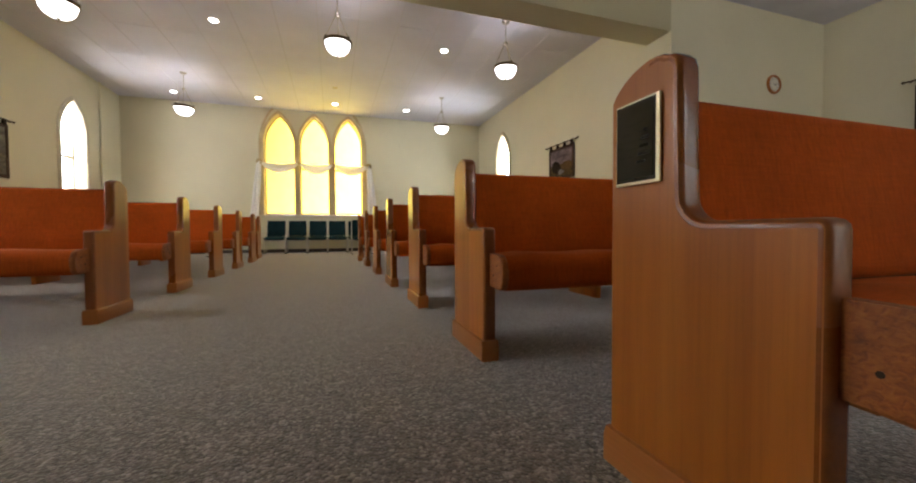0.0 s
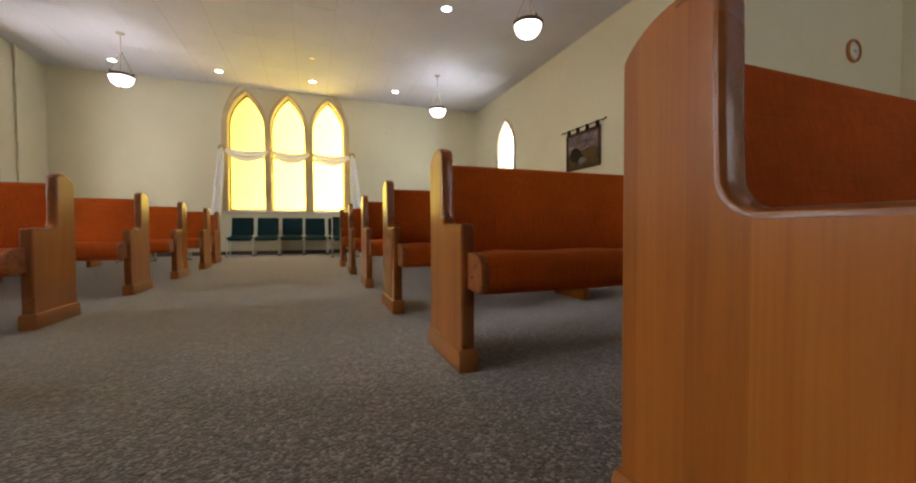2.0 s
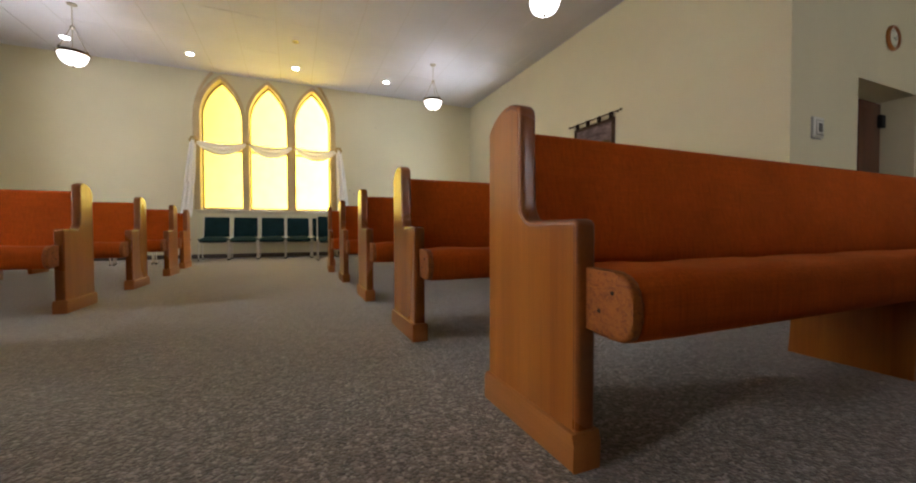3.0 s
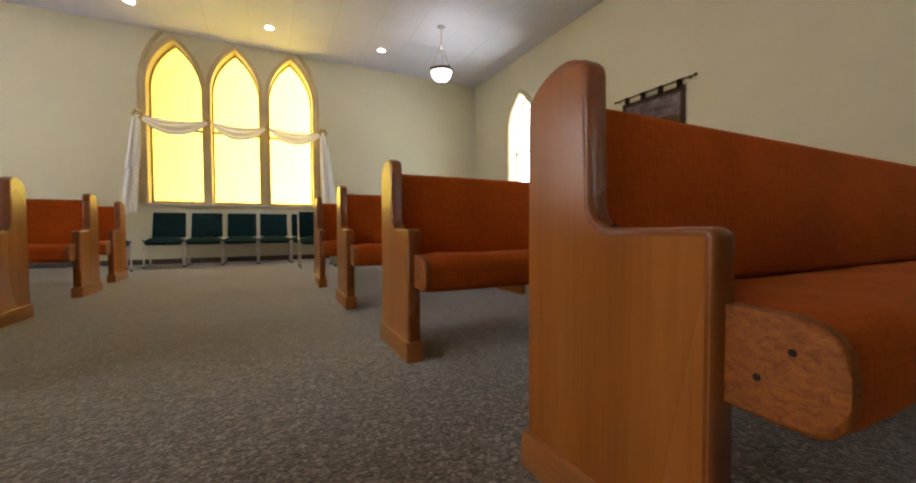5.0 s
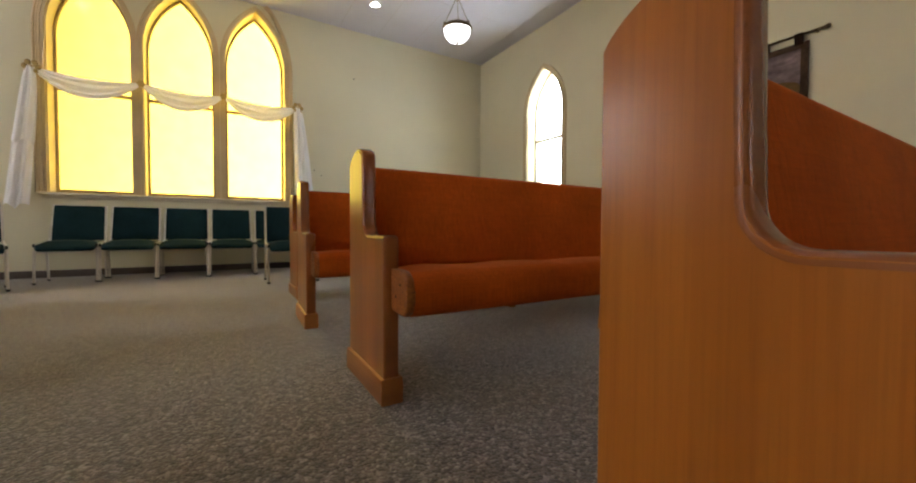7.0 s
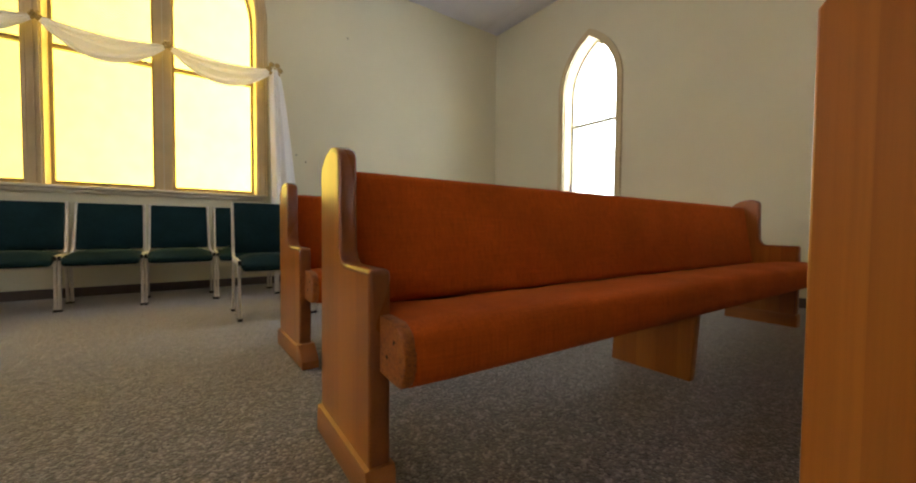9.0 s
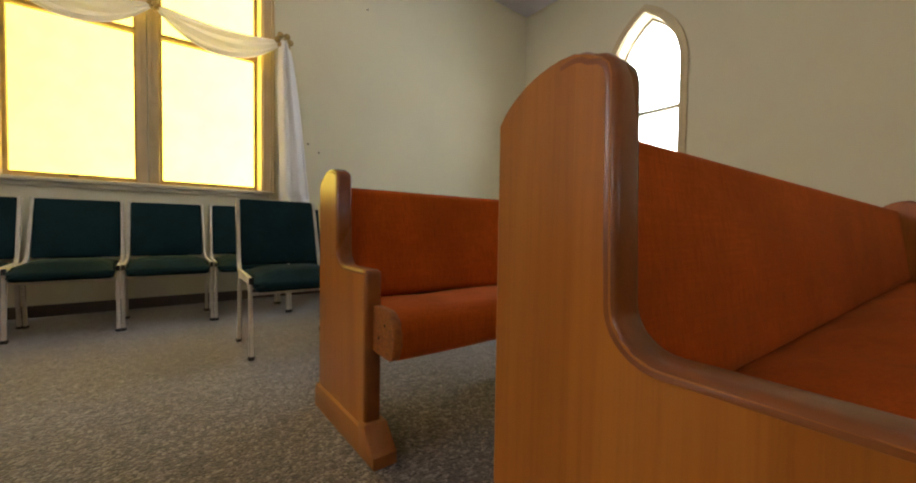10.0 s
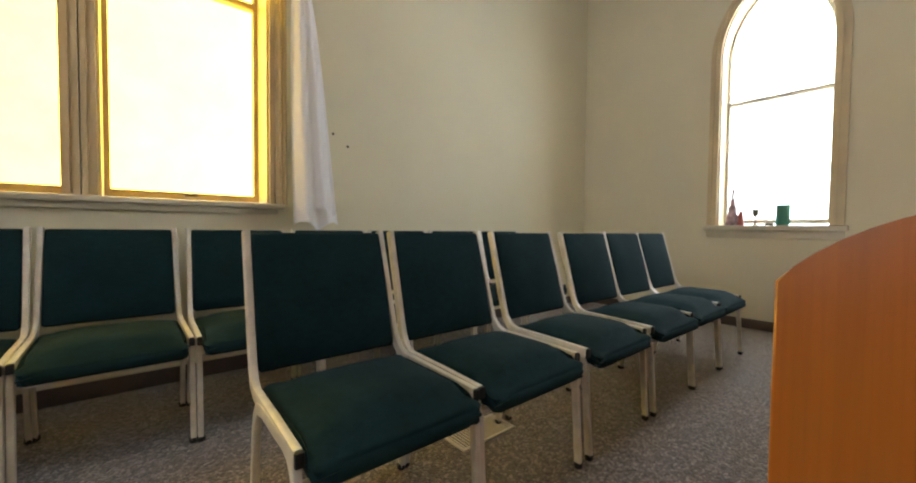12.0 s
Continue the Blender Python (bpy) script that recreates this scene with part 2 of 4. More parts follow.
def sky_backdrop(name, lo, hi, x0, x1, across=(1, 0, 0), color=(1.0, 0.98, 0.95)):
    """A bright overcast sky outside a window, brighter towards one side or upwards."""
    M = Mat(name, (0, 0, 0), 1.0)
    g = M.n("ShaderNodeNewGeometry").outputs["Position"]
    dot = M.t.nodes.new("ShaderNodeVectorMath")
    dot.operation = "DOT_PRODUCT"
    dot.inputs[1].default_value = across
    M.link(g, dot.inputs[0])
    r = M.n("ShaderNodeMapRange")
    for k, v in (("From Min", x0), ("From Max", x1), ("To Min", lo), ("To Max", hi)):
        r.inputs[k].default_value = v
    M.link(dot.outputs["Value"], r.inputs["Value"])
    M.set("Emission Color", (*color, 1))
    M.link(r.outputs[0], M.b.inputs["Emission Strength"])
    return M.m


SKY_REAR = sky_backdrop("bright_sky_rear", 2.2, 10.0, -1.7, 1.4, (1, 0, -0.25))
SKY_SIDE = sky_backdrop("bright_sky_side", 6.0, 30.0, 0.9, 3.2, (0, 0, 1), (0.80, 0.91, 1.0))
SKY_LEFT = sky_backdrop("bright_sky_left", 5.0, 33.0, 0.9, 3.2, (0, 0, 1), (0.93, 0.96, 1.0))
# fill light for the added front windows, aimed at pew backs and wing wall
FILL_SKY_FRONT = sky_backdrop("fill_sky_front", 4.0, 21.0, 0.9, 3.2, (0, 0, 1), (0.93, 0.96, 1.0))


def sheer():
    M = Mat("sheer_voile", (0.92, 0.91, 0.92), 0.8)
    f = M.noise(M.mapped(1, 1, 1), 40.0, 3, 0.6)
    clear = M.n("ShaderNodeBsdfTransparent")
    trans = M.n("ShaderNodeBsdfTranslucent", Color=(0.86, 0.82, 0.80, 1))
    a = M.n("ShaderNodeMixShader")
    a.inputs[0].default_value = 0.09
    M.link(M.b.outputs[0], a.inputs[1])
    M.link(trans.outputs[0], a.inputs[2])
    b = M.n("ShaderNodeMixShader")
    r = M.n("ShaderNodeMapRange")
    r.inputs["To Min"].default_value, r.inputs["To Max"].default_value = 0.0, 0.04
    M.link(f, r.inputs["Value"])
    M.link(r.outputs[0], b.inputs[0])
    M.link(a.outputs[0], b.inputs[1])
    M.link(clear.outputs[0], b.inputs[2])
    M.link(b.outputs[0], M.t.nodes["Material Output"].inputs["Surface"])
    return M.m


VOILE = sheer()


# ---- mesh helpers ----
def finish(bm, name, mat, smooth=False):
    bmesh.ops.recalc_face_normals(bm, faces=bm.faces)
    me = bpy.data.meshes.new(name)
    bm.to_mesh(me)
    bm.free()
    me.materials.append(mat)
    if smooth:
        me.polygons.foreach_set("use_smooth", [True] * len(me.polygons))
        me.set_sharp_from_angle(angle=radians(40))
    # broad flat sides keep their own normal
    for p in me.polygons:
        if len(p.vertices) > 8:
            p.use_smooth = False
    return me


def part(name, bm, mat, parent=None, label="", smooth=True):
    ob = new(name, finish(bm, name, mat, smooth))
    ob.parent = parent
    return tagged(ob, label)


def thing(name, label, category, group="", at=(0, 0, 0), rz=0.0, kind=""):
    ob = new(name)
    ob.empty_display_size = 0.1
    ob.location, ob.rotation_euler = at, (0, 0, radians(rz))
    return tagged(ob, label, category, group, kind)


def solid(name, bm, mat, label, category, group="", kind="", smooth=True):
    """A top-level thing that is one mesh."""
    return tagged(part(name, bm, mat, None, "", smooth), label, category, group, kind)


def mesh():
    return bmesh.new()


def box(bm, x0, x1, y0, y1, z0, z1, bevel=0.0, seg=2):
    r = bmesh.ops.create_cube(bm, size=1.0)
    for v in r["verts"]:
        v.co = Vector(((x0 + x1) / 2 + v.co.x * (x1 - x0), (y0 + y1) / 2 + v.co.y * (y1 - y0), (z0 + z1) / 2 + v.co.z * (z1 - z0)))
    if bevel:
        es = list({e for v in r["verts"] for e in v.link_edges})
        bmesh.ops.bevel(bm, geom=es, offset=bevel, segments=seg, profile=0.5, affect="EDGES")
    return bm


def prism(bm, outline, axis, a, b, bevel=0.0, seg=2):
    """Extrudes a closed outline from a to b along an axis; the outline's two numbers are the other two axes in order."""
    def at(p, h):
        q = list(p)
        q.insert(axis, h)
        return Vector(q)
    lo = [bm.verts.new(at(p, a)) for p in outline]
    hi = [bm.verts.new(at(p, b)) for p in outline]
    fs = [bm.faces.new(lo), bm.faces.new(hi)]
    n = len(lo)
    for i in range(n):
        bm.faces.new((lo[i], lo[(i + 1) % n], hi[(i + 1) % n], hi[i]))
    if bevel:
        es = list({e for f in fs for e in f.edges})
        bmesh.ops.bevel(bm, geom=es, offset=bevel, segments=seg, profile=0.5, affect="EDGES")
    return bm


def sweep(bm, path, profile, side, closed=False):
    """Carries a closed profile (u along side, v across it) along a path that lies square to side."""
    side = Vector(side)
    pts = [Vector(p) for p in path]
    n, rings = len(pts), []
    for i, p in enumerate(pts):
        if closed:
            t0, t1 = p - pts[i - 1], pts[(i + 1) % n] - p
        else:
            t0 = p - pts[i - 1] if i else pts[1] - p
            t1 = pts[i + 1] - p if i < n - 1 else p - pts[i - 1]
        t0, t1 = t0.normalized(), t1.normalized()
        t = (t0 + t1).normalized()
        k = 1.0 / max(0.35, t.dot(t1))
        nv = side.cross(t).normalized()
        rings.append([bm.verts.new(p + side * u + nv * v * k) for u, v in profile])
    m = len(profile)
    last = n if closed else n - 1
    for i in range(last):
        a, b = rings[i], rings[(i + 1) % n]
        for j in range(m):
            bm.faces.new((a[j], a[(j + 1) % m], b[(j + 1) % m], b[j]))
    if not closed:
        bm.faces.new(rings[0])
        bm.faces.new(rings[-1])
    return bm


def rect(w, h, r=0.0):
    """A rectangle profile with softened corners, w along the side, h across."""
    if not r:
        return [(-w / 2, -h / 2), (w / 2, -h / 2), (w / 2, h / 2), (-w / 2, h / 2)]
    pts = []
    for cx, cy, a0 in ((w / 2 - r, h / 2 - r, 0), (-w / 2 + r, h / 2 - r, 90), (-w / 2 + r, -h / 2 + r, 180), (w / 2 - r, -h / 2 + r, 270)):
        for k in range(3):
            a = radians(a0 + 45 * k)
            pts.append((cx + r * math.cos(a), cy + r * math.sin(a)))
    return pts


def ring(w, h, n=8):
    return [(w / 2 * math.cos(2 * math.pi * k / n), h / 2 * math.sin(2 * math.pi * k / n)) for k in range(n)]


def lathe(bm, prof, seg=24, at=(0, 0, 0)):
    rows = []
    for r, z in prof:
        if r < 1e-5:
            rows.append([bm.verts.new((at[0], at[1], at[2] + z))])
        else:
            rows.append([bm.verts.new((at[0] + r * math.cos(2 * math.pi * k / seg), at[1] + r * math.sin(2 * math.pi * k / seg), at[2] + z)) for k in range(seg)])
    for a, b in zip(rows, rows[1:]):
        for k in range(seg):
            q = [a[k % len(a)], a[(k + 1) % len(a)], b[(k + 1) % len(b)], b[k % len(b)]]
            q = list(dict.fromkeys(q))
            if len(q) > 2:
                bm.faces.new(q)
    return bm


def rod(bm, a, b, r, n=8):
    a, b = Vector(a), Vector(b)
    d = (b - a).normalized()
    side = d.orthogonal().normalized()
    return sweep(bm, [a, b], ring(2 * r, 2 * r, n), side)


def arc(cx, cy, r, a0, a1, n):
    return [(cx + r * math.cos(radians(a0 + (a1 - a0) * k / n)), cy + r * math.sin(radians(a0 + (a1 - a0) * k / n))) for k in range(n + 1)]


def gothic(c, half, bottom, spring, apex, n=10):
    """The outline of a pointed arch, from its bottom left up and over to its bottom right."""
    h = apex - spring
    r = (half * half + h * h) / (2 * half)
    a = math.degrees(math.atan2(h, r - half))
    left = [(c - half + r - r * math.cos(radians(a * k / n)), spring + r * math.sin(radians(a * k / n))) for k in range(n + 1)]
    right = [(2 * c - x, z) for x, z in reversed(left[:-1])]
    return [(c - half, bottom)] + left + right + [(c + half, bottom)]


def wall_with_holes(outer, holes, axis, a, b):
    """A slab of wall from a to b along an axis, with openings cut right through."""
    bm = mesh()

    def at(p, h):
        q = list(p)
        q.insert(axis, h)
        return Vector(q)
    edges = []
    for loop in (outer, *holes):
        vs = [bm.verts.new(at(p, a)) for p in loop]
        edges += [bm.edges.new((vs[i], vs[(i + 1) % len(vs)])) for i in range(len(vs))]
    bmesh.ops.triangle_fill(bm, edges=edges, use_beauty=True)
    r = bmesh.ops.extrude_face_region(bm, geom=list(bm.faces))
    d = at((0, 0), b - a)
    for v in r["geom"]:
        if isinstance(v, bmesh.types.BMVert):
            v.co += d
    return bm


def square(x0, x1, z0, z1):
    return [(x0, z0), (x1, z0), (x1, z1), (x0, z1)]


# ---- the large structure ----
TRI_C, TRI_HALF = (-0.503, 0.388, 1.290), 0.392
TRI_SILL, TRI_SPRING, TRI_APEX = 1.006, 2.95, 3.75
SIDE_C, SIDE_HALF, SIDE_SILL, SIDE_SPRING, SIDE_APEX = 9.751, 0.39, 0.92, 2.48, 3.15
# the last one, at 2.2, is unseen and added to light the bench ends
LEFT_CS = (9.76, 4.70, 2.2)
# unseen front windows, added only to let fill light in
ADDED_BACK_CS = (4.7, 6.9)
T = 0.30

solid("floor", box(mesh(), ROOM_L - T, WING_R + T, BACK_Y - T, ROOM_F + T, -0.15, 0), CARPET, "taupe speckled loop-pile carpet floor", "floor", kind="structure")

holes = [gothic(c, TRI_HALF, TRI_SILL, TRI_SPRING, TRI_APEX) for c in TRI_C]
solid("wall_rear", wall_with_holes(square(ROOM_L - T, ROOM_R + T, 0, CEIL), holes, 1, ROOM_F, ROOM_F + T), WALL, "pale olive painted plaster wall with three pointed openings", "wall", kind="structure", smooth=False)
solid("wall_right", wall_with_holes(square(WING_Y, ROOM_F, 0, CEIL), [gothic(SIDE_C, SIDE_HALF, SIDE_SILL, SIDE_SPRING, SIDE_APEX)], 0, ROOM_R, ROOM_R + T), WALL, "pale olive painted side wall with a pointed window", "wall", kind="structure", smooth=False)
solid("wall_left", wall_with_holes(square(BACK_Y, ROOM_F, 0, CEIL), [gothic(c, SIDE_HALF, SIDE_SILL, SIDE_SPRING, SIDE_APEX) for c in LEFT_CS], 0, ROOM_L - T, ROOM_L), WALL, "pale olive painted side wall with pointed windows", "wall", kind="structure", smooth=False)
solid("wall_back", wall_with_holes(square(ROOM_L - T, WING_R + T, 0, CEIL), [gothic(c, SIDE_HALF, SIDE_SILL, SIDE_SPRING, SIDE_APEX) for c in ADDED_BACK_CS], 1, BACK_Y - T, BACK_Y), WALL, "pale olive painted wall at the front of the room with added, unseen windows", "wall", kind="structure", smooth=False)
DOOR_X0, DOOR_X1, DOOR_Z = 6.53, 7.935, 2.205
solid("wall_wing", wall_with_holes([(ROOM_R + T, 0), (DOOR_X0, 0), (DOOR_X0, DOOR_Z), (DOOR_X1, DOOR_Z), (DOOR_X1, 0), (WING_R + T, 0), (WING_R + T, CEIL), (ROOM_R + T, CEIL)], [], 1, WING_Y, WING_Y + 0.34), WALL, "olive painted wing wall with a deep door recess", "wall", kind="structure", smooth=False)
solid("wall_wing_side", box(mesh(), WING_R, WING_R + T, BACK_Y, WING_Y, 0, CEIL), WALL, "olive painted end wall of the wing", "wall", kind="structure", smooth=False)
solid("beam", box(mesh(), ROOM_L, ROOM_R, WING_Y + 0.003, WING_Y + 0.43, BEAM_Z, CEIL - 0.002), BEAM_PAINT, "painted drop beam across the room below the ceiling", "beam", kind="structure", smooth=False)


def ceiling_boards():
    """Two by four foot boards with narrow open joints, in one mesh under a slab."""
    bm = mesh()
    box(bm, ROOM_L - T, WING_R + T, BACK_Y - T, ROOM_F + T, CEIL + 0.006, CEIL + 0.2)
    for f in bm.faces:
        f.material_index = 1
    dx, dy, g = 0.6145, 1.225, 0.0016
    rng = random.Random(4)
    i0, i1 = int((ROOM_L - 0.035) / dx) - 1, int((WING_R - 0.035) / dx) + 1
    j0, j1 = int((BACK_Y - 7.65) / dy) - 1, int((ROOM_F - 7.65) / dy) + 1
    for i in range(i0, i1 + 1):
        for j in range(j0, j1 + 1):
            x0, x1 = max(ROOM_L, 0.035 + i * dx + g), min(WING_R, 0.035 + (i + 1) * dx - g)
            y0, y1 = max(BACK_Y, 7.65 + j * dy + g), min(ROOM_F, 7.65 + (j + 1) * dy - g)
            if x1 - x0 < 0.02 or y1 - y0 < 0.02:
                continue
            z = [CEIL + rng.uniform(-0.003, 0.003) for _ in range(4)]
            v = [bm.verts.new(c) for c in ((x0, y0, z[0]), (x1, y0, z[1]), (x1, y1, z[2]), (x0, y1, z[3]))]
            u = [bm.verts.new((q.co.x, q.co.y, CEIL + 0.0055)) for q in v]
            bm.faces.new(v)
            for k in range(4):
                bm.faces.new((v[k], v[(k + 1) % 4], u[(k + 1) % 4], u[k]))
    # enamelled half-round strips that hold the long joints
    for i in range(i0 + 1, i1 + 1):
        x = 0.035 + i * dx
        if not ROOM_L + 0.02 < x < ROOM_R - 0.02:
            continue
        n = len(bm.faces)
        prism(bm, [(x + a, CEIL + b) for a, b in ((-0.0055, -0.002), (-0.004, -0.0040), (0.0, -0.0050), (0.004, -0.0040), (0.0055, -0.002))], 1, WING_Y + 0.45, ROOM_F - 0.001)
        bm.faces.ensure_lookup_table()
        for f in bm.faces[n:]:
            f.material_index = 1
    return bm


ceil_ob = solid("ceiling", ceiling_boards(), CEILING, "off-white fibreboard panel ceiling with thin joint strips", "ceiling", kind="structure", smooth=False)
ceil_ob.data.materials.append(JOINT)

# baseboards
bb = mesh()
box(bb, ROOM_R - 0.018, ROOM_R - 0.001, WING_Y, ROOM_F - 0.02, 0, 0.085, 0.004)
solid("baseboard", bb, BASE, "dark painted baseboard along the side wall", "baseboard", kind="structure")
bb = mesh()
box(bb, ROOM_L, ROOM_R, ROOM_F - 0.018, ROOM_F - 0.001, 0, 0.085, 0.004)
solid("baseboard", bb, BASE, "dark painted baseboard along the rear wall", "baseboard", kind="structure")
bb = mesh()
box(bb, ROOM_L + 0.001, ROOM_L + 0.018, BACK_Y, ROOM_F - 0.02, 0, 0.085, 0.004)
solid("baseboard", bb, BASE, "dark painted baseboard along the window wall", "baseboard", kind="structure")

# ---- windows ----
def arch_strip(bm, outline, width, d0, d1, axis, sign):
    """A flat band that follows an arch outline inwards by width, between two depths along an axis."""
    n = len(outline)
    pts = [Vector(p) for p in outline]
    inner = []
    for i, p in enumerate(pts):
        t0 = (p - pts[i - 1]).normalized() if i else (pts[1] - p).normalized()
        t1 = (pts[i + 1] - p).normalized() if i < n - 1 else t0
        t = (t0 + t1).normalized()
        k = 1.0 / max(0.45, t.dot(t1))
        inner.append(p + Vector((t.y, -t.x)) * width * k)

    def at(p, h):
        q = [p.x, p.y]
        q.insert(axis, h)
        return Vector(q)
    rows = [[bm.verts.new(at(p, h)) for p in loop] for loop, h in ((pts, d0), (inner, d0), (inner, d1), (pts, d1))]
    for a in range(4):
        r0, r1 = rows[a], rows[(a + 1) % 4]
        for i in range(n - 1):
            bm.faces.new((r0[i], r0[i + 1], r1[i + 1], r1[i]))
    for i in (0, n - 1):
        bm.faces.new([rows[a][i] for a in range(4)])
    return inner


def gothic_window(name, c, half, sill, spring, apex, axis, face, out, rail, glass, sash_mat, casing_mat, label, casing=0.075, recess=0.14, rail_half=0.018):
    """A pointed sash window: casing on the wall, frame and sashes in the opening, two panes."""
    top = thing(name, label, "window", kind="structure")
    arch = gothic(c, half, sill, spring, apex)
    o = -out
    # casing on the wall's face, in three stepped bands
    for nm, a, w, proud in (("casing", 1.0, 0.42, 0.034), ("casing_bead", 0.60, 0.22, 0.022), ("casing_bead", 0.38, 0.37, 0.029)):
        bm = mesh()
        arch_strip(bm, gothic(c, half + casing * a, sill, spring, apex + casing * a * 1.0), casing * w, face + o * 0.001, face + o * proud, axis, out)
        part(nm, bm, casing_mat, top)
    # jamb liner
    bm = mesh()
    arch_strip(bm, arch, 0.012, face + o * 0.004, face + out * (recess + 0.08), axis, out)
    part("jamb", bm, casing_mat, top)
    # sash frame
    sash = gothic(c, half - 0.012, sill + 0.02, spring, apex - 0.019)
    bm = mesh()
    arch_strip(bm, sash, 0.024, face + out * recess, face + out * (recess + 0.04), axis, out)
    frame_ob = part("sash", bm, sash_mat, top)

    def bar(nm, z0, z1, d0, d1, w):
        b = mesh()
        lo, hi = [c - w, z0], [c + w, z1]
        lo.insert(axis, min(d0, d1))
        hi.insert(axis, max(d0, d1))
        box(b, lo[0], hi[0], lo[1], hi[1], lo[2], hi[2], 0.004)
        return part(nm, b, sash_mat, top)
    bar("meeting_rail", rail - rail_half, rail + rail_half, face + out * (recess - 0.012), face + out * (recess + 0.05), half - 0.014)
    bar("bottom_rail", sill + 0.02, sill + 0.06, face + out * (recess + 0.001), face + out * (recess + 0.041), half - 0.016)
    # panes
    g = gothic(c, half - 0.03, rail + 0.017, spring, apex - 0.046)
    b = mesh()
    d = face + out * (recess + 0.018)
    prism(b, g, axis, d, d + out * 0.004)
    part("pane", b, glass, top, smooth=False)
    b = mesh()
    prism(b, square(c - half + 0.03, c + half - 0.03, sill + 0.055, rail - 0.017), axis, d, d + out * 0.004)
    part("pane", b, glass, top, smooth=False)
    return top


TRI_RAIL, REAR = 2.30, ROOM_F
for k, c in enumerate(TRI_C):
    gothic_window(f"window_{k + 1}", c, TRI_HALF, TRI_SILL, TRI_SPRING, TRI_APEX, 1, REAR, 1, TRI_RAIL, AMBER, SASH, TRIM, "pointed amber-glass window in a moulded tan frame", 0.056, 0.215)
gothic_window("window_4", SIDE_C, SIDE_HALF, SIDE_SILL, SIDE_SPRING, SIDE_APEX, 0, ROOM_R, 1, 2.069, PALE_GLASS, SASH_PALE, TRIM_CREAM, "pointed frosted sash window in a cream moulded frame", 0.078, 0.155, 0.02)
# includes the added, unseen window at y 2.2
for k, c in enumerate(LEFT_CS):
    gothic_window(f"window_{k + 5}", c, SIDE_HALF, SIDE_SILL, SIDE_SPRING, SIDE_APEX, 0, ROOM_L, -1, 2.075, PALE_GLASS, SASH_PALE, TRIM_PALE, "pointed frosted sash window in a cream moulded frame", 0.085, 0.19, 0.026)
# added front windows, out of view behind the camera
for k, c in enumerate(ADDED_BACK_CS):
    gothic_window(f"window_{k + 5 + len(LEFT_CS)}", c, SIDE_HALF, SIDE_SILL, SIDE_SPRING, SIDE_APEX, 1, BACK_Y, -1, 2.075, PALE_GLASS, SASH_PALE, TRIM_PALE, "pointed frosted sash window in a cream moulded frame", 0.085, 0.19, 0.026)

# sills
bm = mesh()
box(bm, TRI_C[0] - 0.47, TRI_C[2] + 0.47, REAR - 0.055, REAR + 0.2, TRI_SILL - 0.028, TRI_SILL + 0.004, 0.008)
box(bm, TRI_C[0] - 0.44, TRI_C[2] + 0.44, REAR - 0.025, REAR - 0.001, TRI_SILL - 0.062, TRI_SILL - 0.029, 0.005)
solid("window_sill", bm, TRIM_PALE, "long painted sill under the three amber windows", "sill", kind="structure")
for side, c, face in ((1, SIDE_C, ROOM_R), *((-1, c, ROOM_L) for c in LEFT_CS)):
    bm = mesh()
    a, b = sorted((face - side * 0.06, face + side * 0.14))
    box(bm, a, b, c - 0.49, c + 0.49, SIDE_SILL - 0.04, SIDE_SILL + 0.004, 0.008)
    a, b = sorted((face - side * 0.022, face - side * 0.001))
    box(bm, a, b, c - 0.47, c + 0.47, SIDE_SILL - 0.11, SIDE_SILL - 0.041, 0.005)
    solid("window_sill", bm, TRIM_PALE, "painted sill under the pointed side window", "sill", kind="structure")

# outer mouldings that rise from the sill to the ceiling on both sides of the triple window
for s, c in ((-1, TRI_C[0]), (1, TRI_C[2])):
    bm = mesh()
    half = TRI_HALF + 0.074
    arch = gothic(c, half, TRI_SILL, TRI_SPRING - 0.05, 4.02, 12)
    path = arch[:12] if s < 0 else list(reversed(arch))[:12]
    path = [(x, REAR, min(z, CEIL - 0.004)) for x, z in path if z < CEIL + 0.03]
    sweep(bm, path, [(-0.0015, -0.03), (-0.0015, 0.03), (-0.022, 0.03), (-0.04, 0.014), (-0.03, 0.002), (-0.045, -0.012), (-0.02, -0.03)], (0, 1, 0))
    solid("window_moulding", bm, TRIM, "tan moulding rising beside the triple window", "moulding", kind="structure")

# bright sky outside each window
bm = mesh()
box(bm, TRI_C[0] - 0.6, TRI_C[2] + 0.6, REAR + T + 0.10, REAR + T + 0.12, 0.7, 4.0)
solid("backdrop_rear", bm, SKY_REAR, "bright overcast sky behind the rear windows", "sky", kind="structure", smooth=False)
# the panel at y 2.2 is added fill light behind an unseen window
for side, c, face in ((1, SIDE_C, ROOM_R), *((-1, c, ROOM_L) for c in LEFT_CS)):
    bm = mesh()
    a, b = sorted((face + side * (T + 0.10), face + side * (T + 0.12)))
    box(bm, a, b, c - 0.7, c + 0.7, 0.6, 3.5)
    solid("backdrop_side", bm, SKY_SIDE if side > 0 else SKY_LEFT, "bright overcast sky behind the side window", "sky", kind="structure", smooth=False)

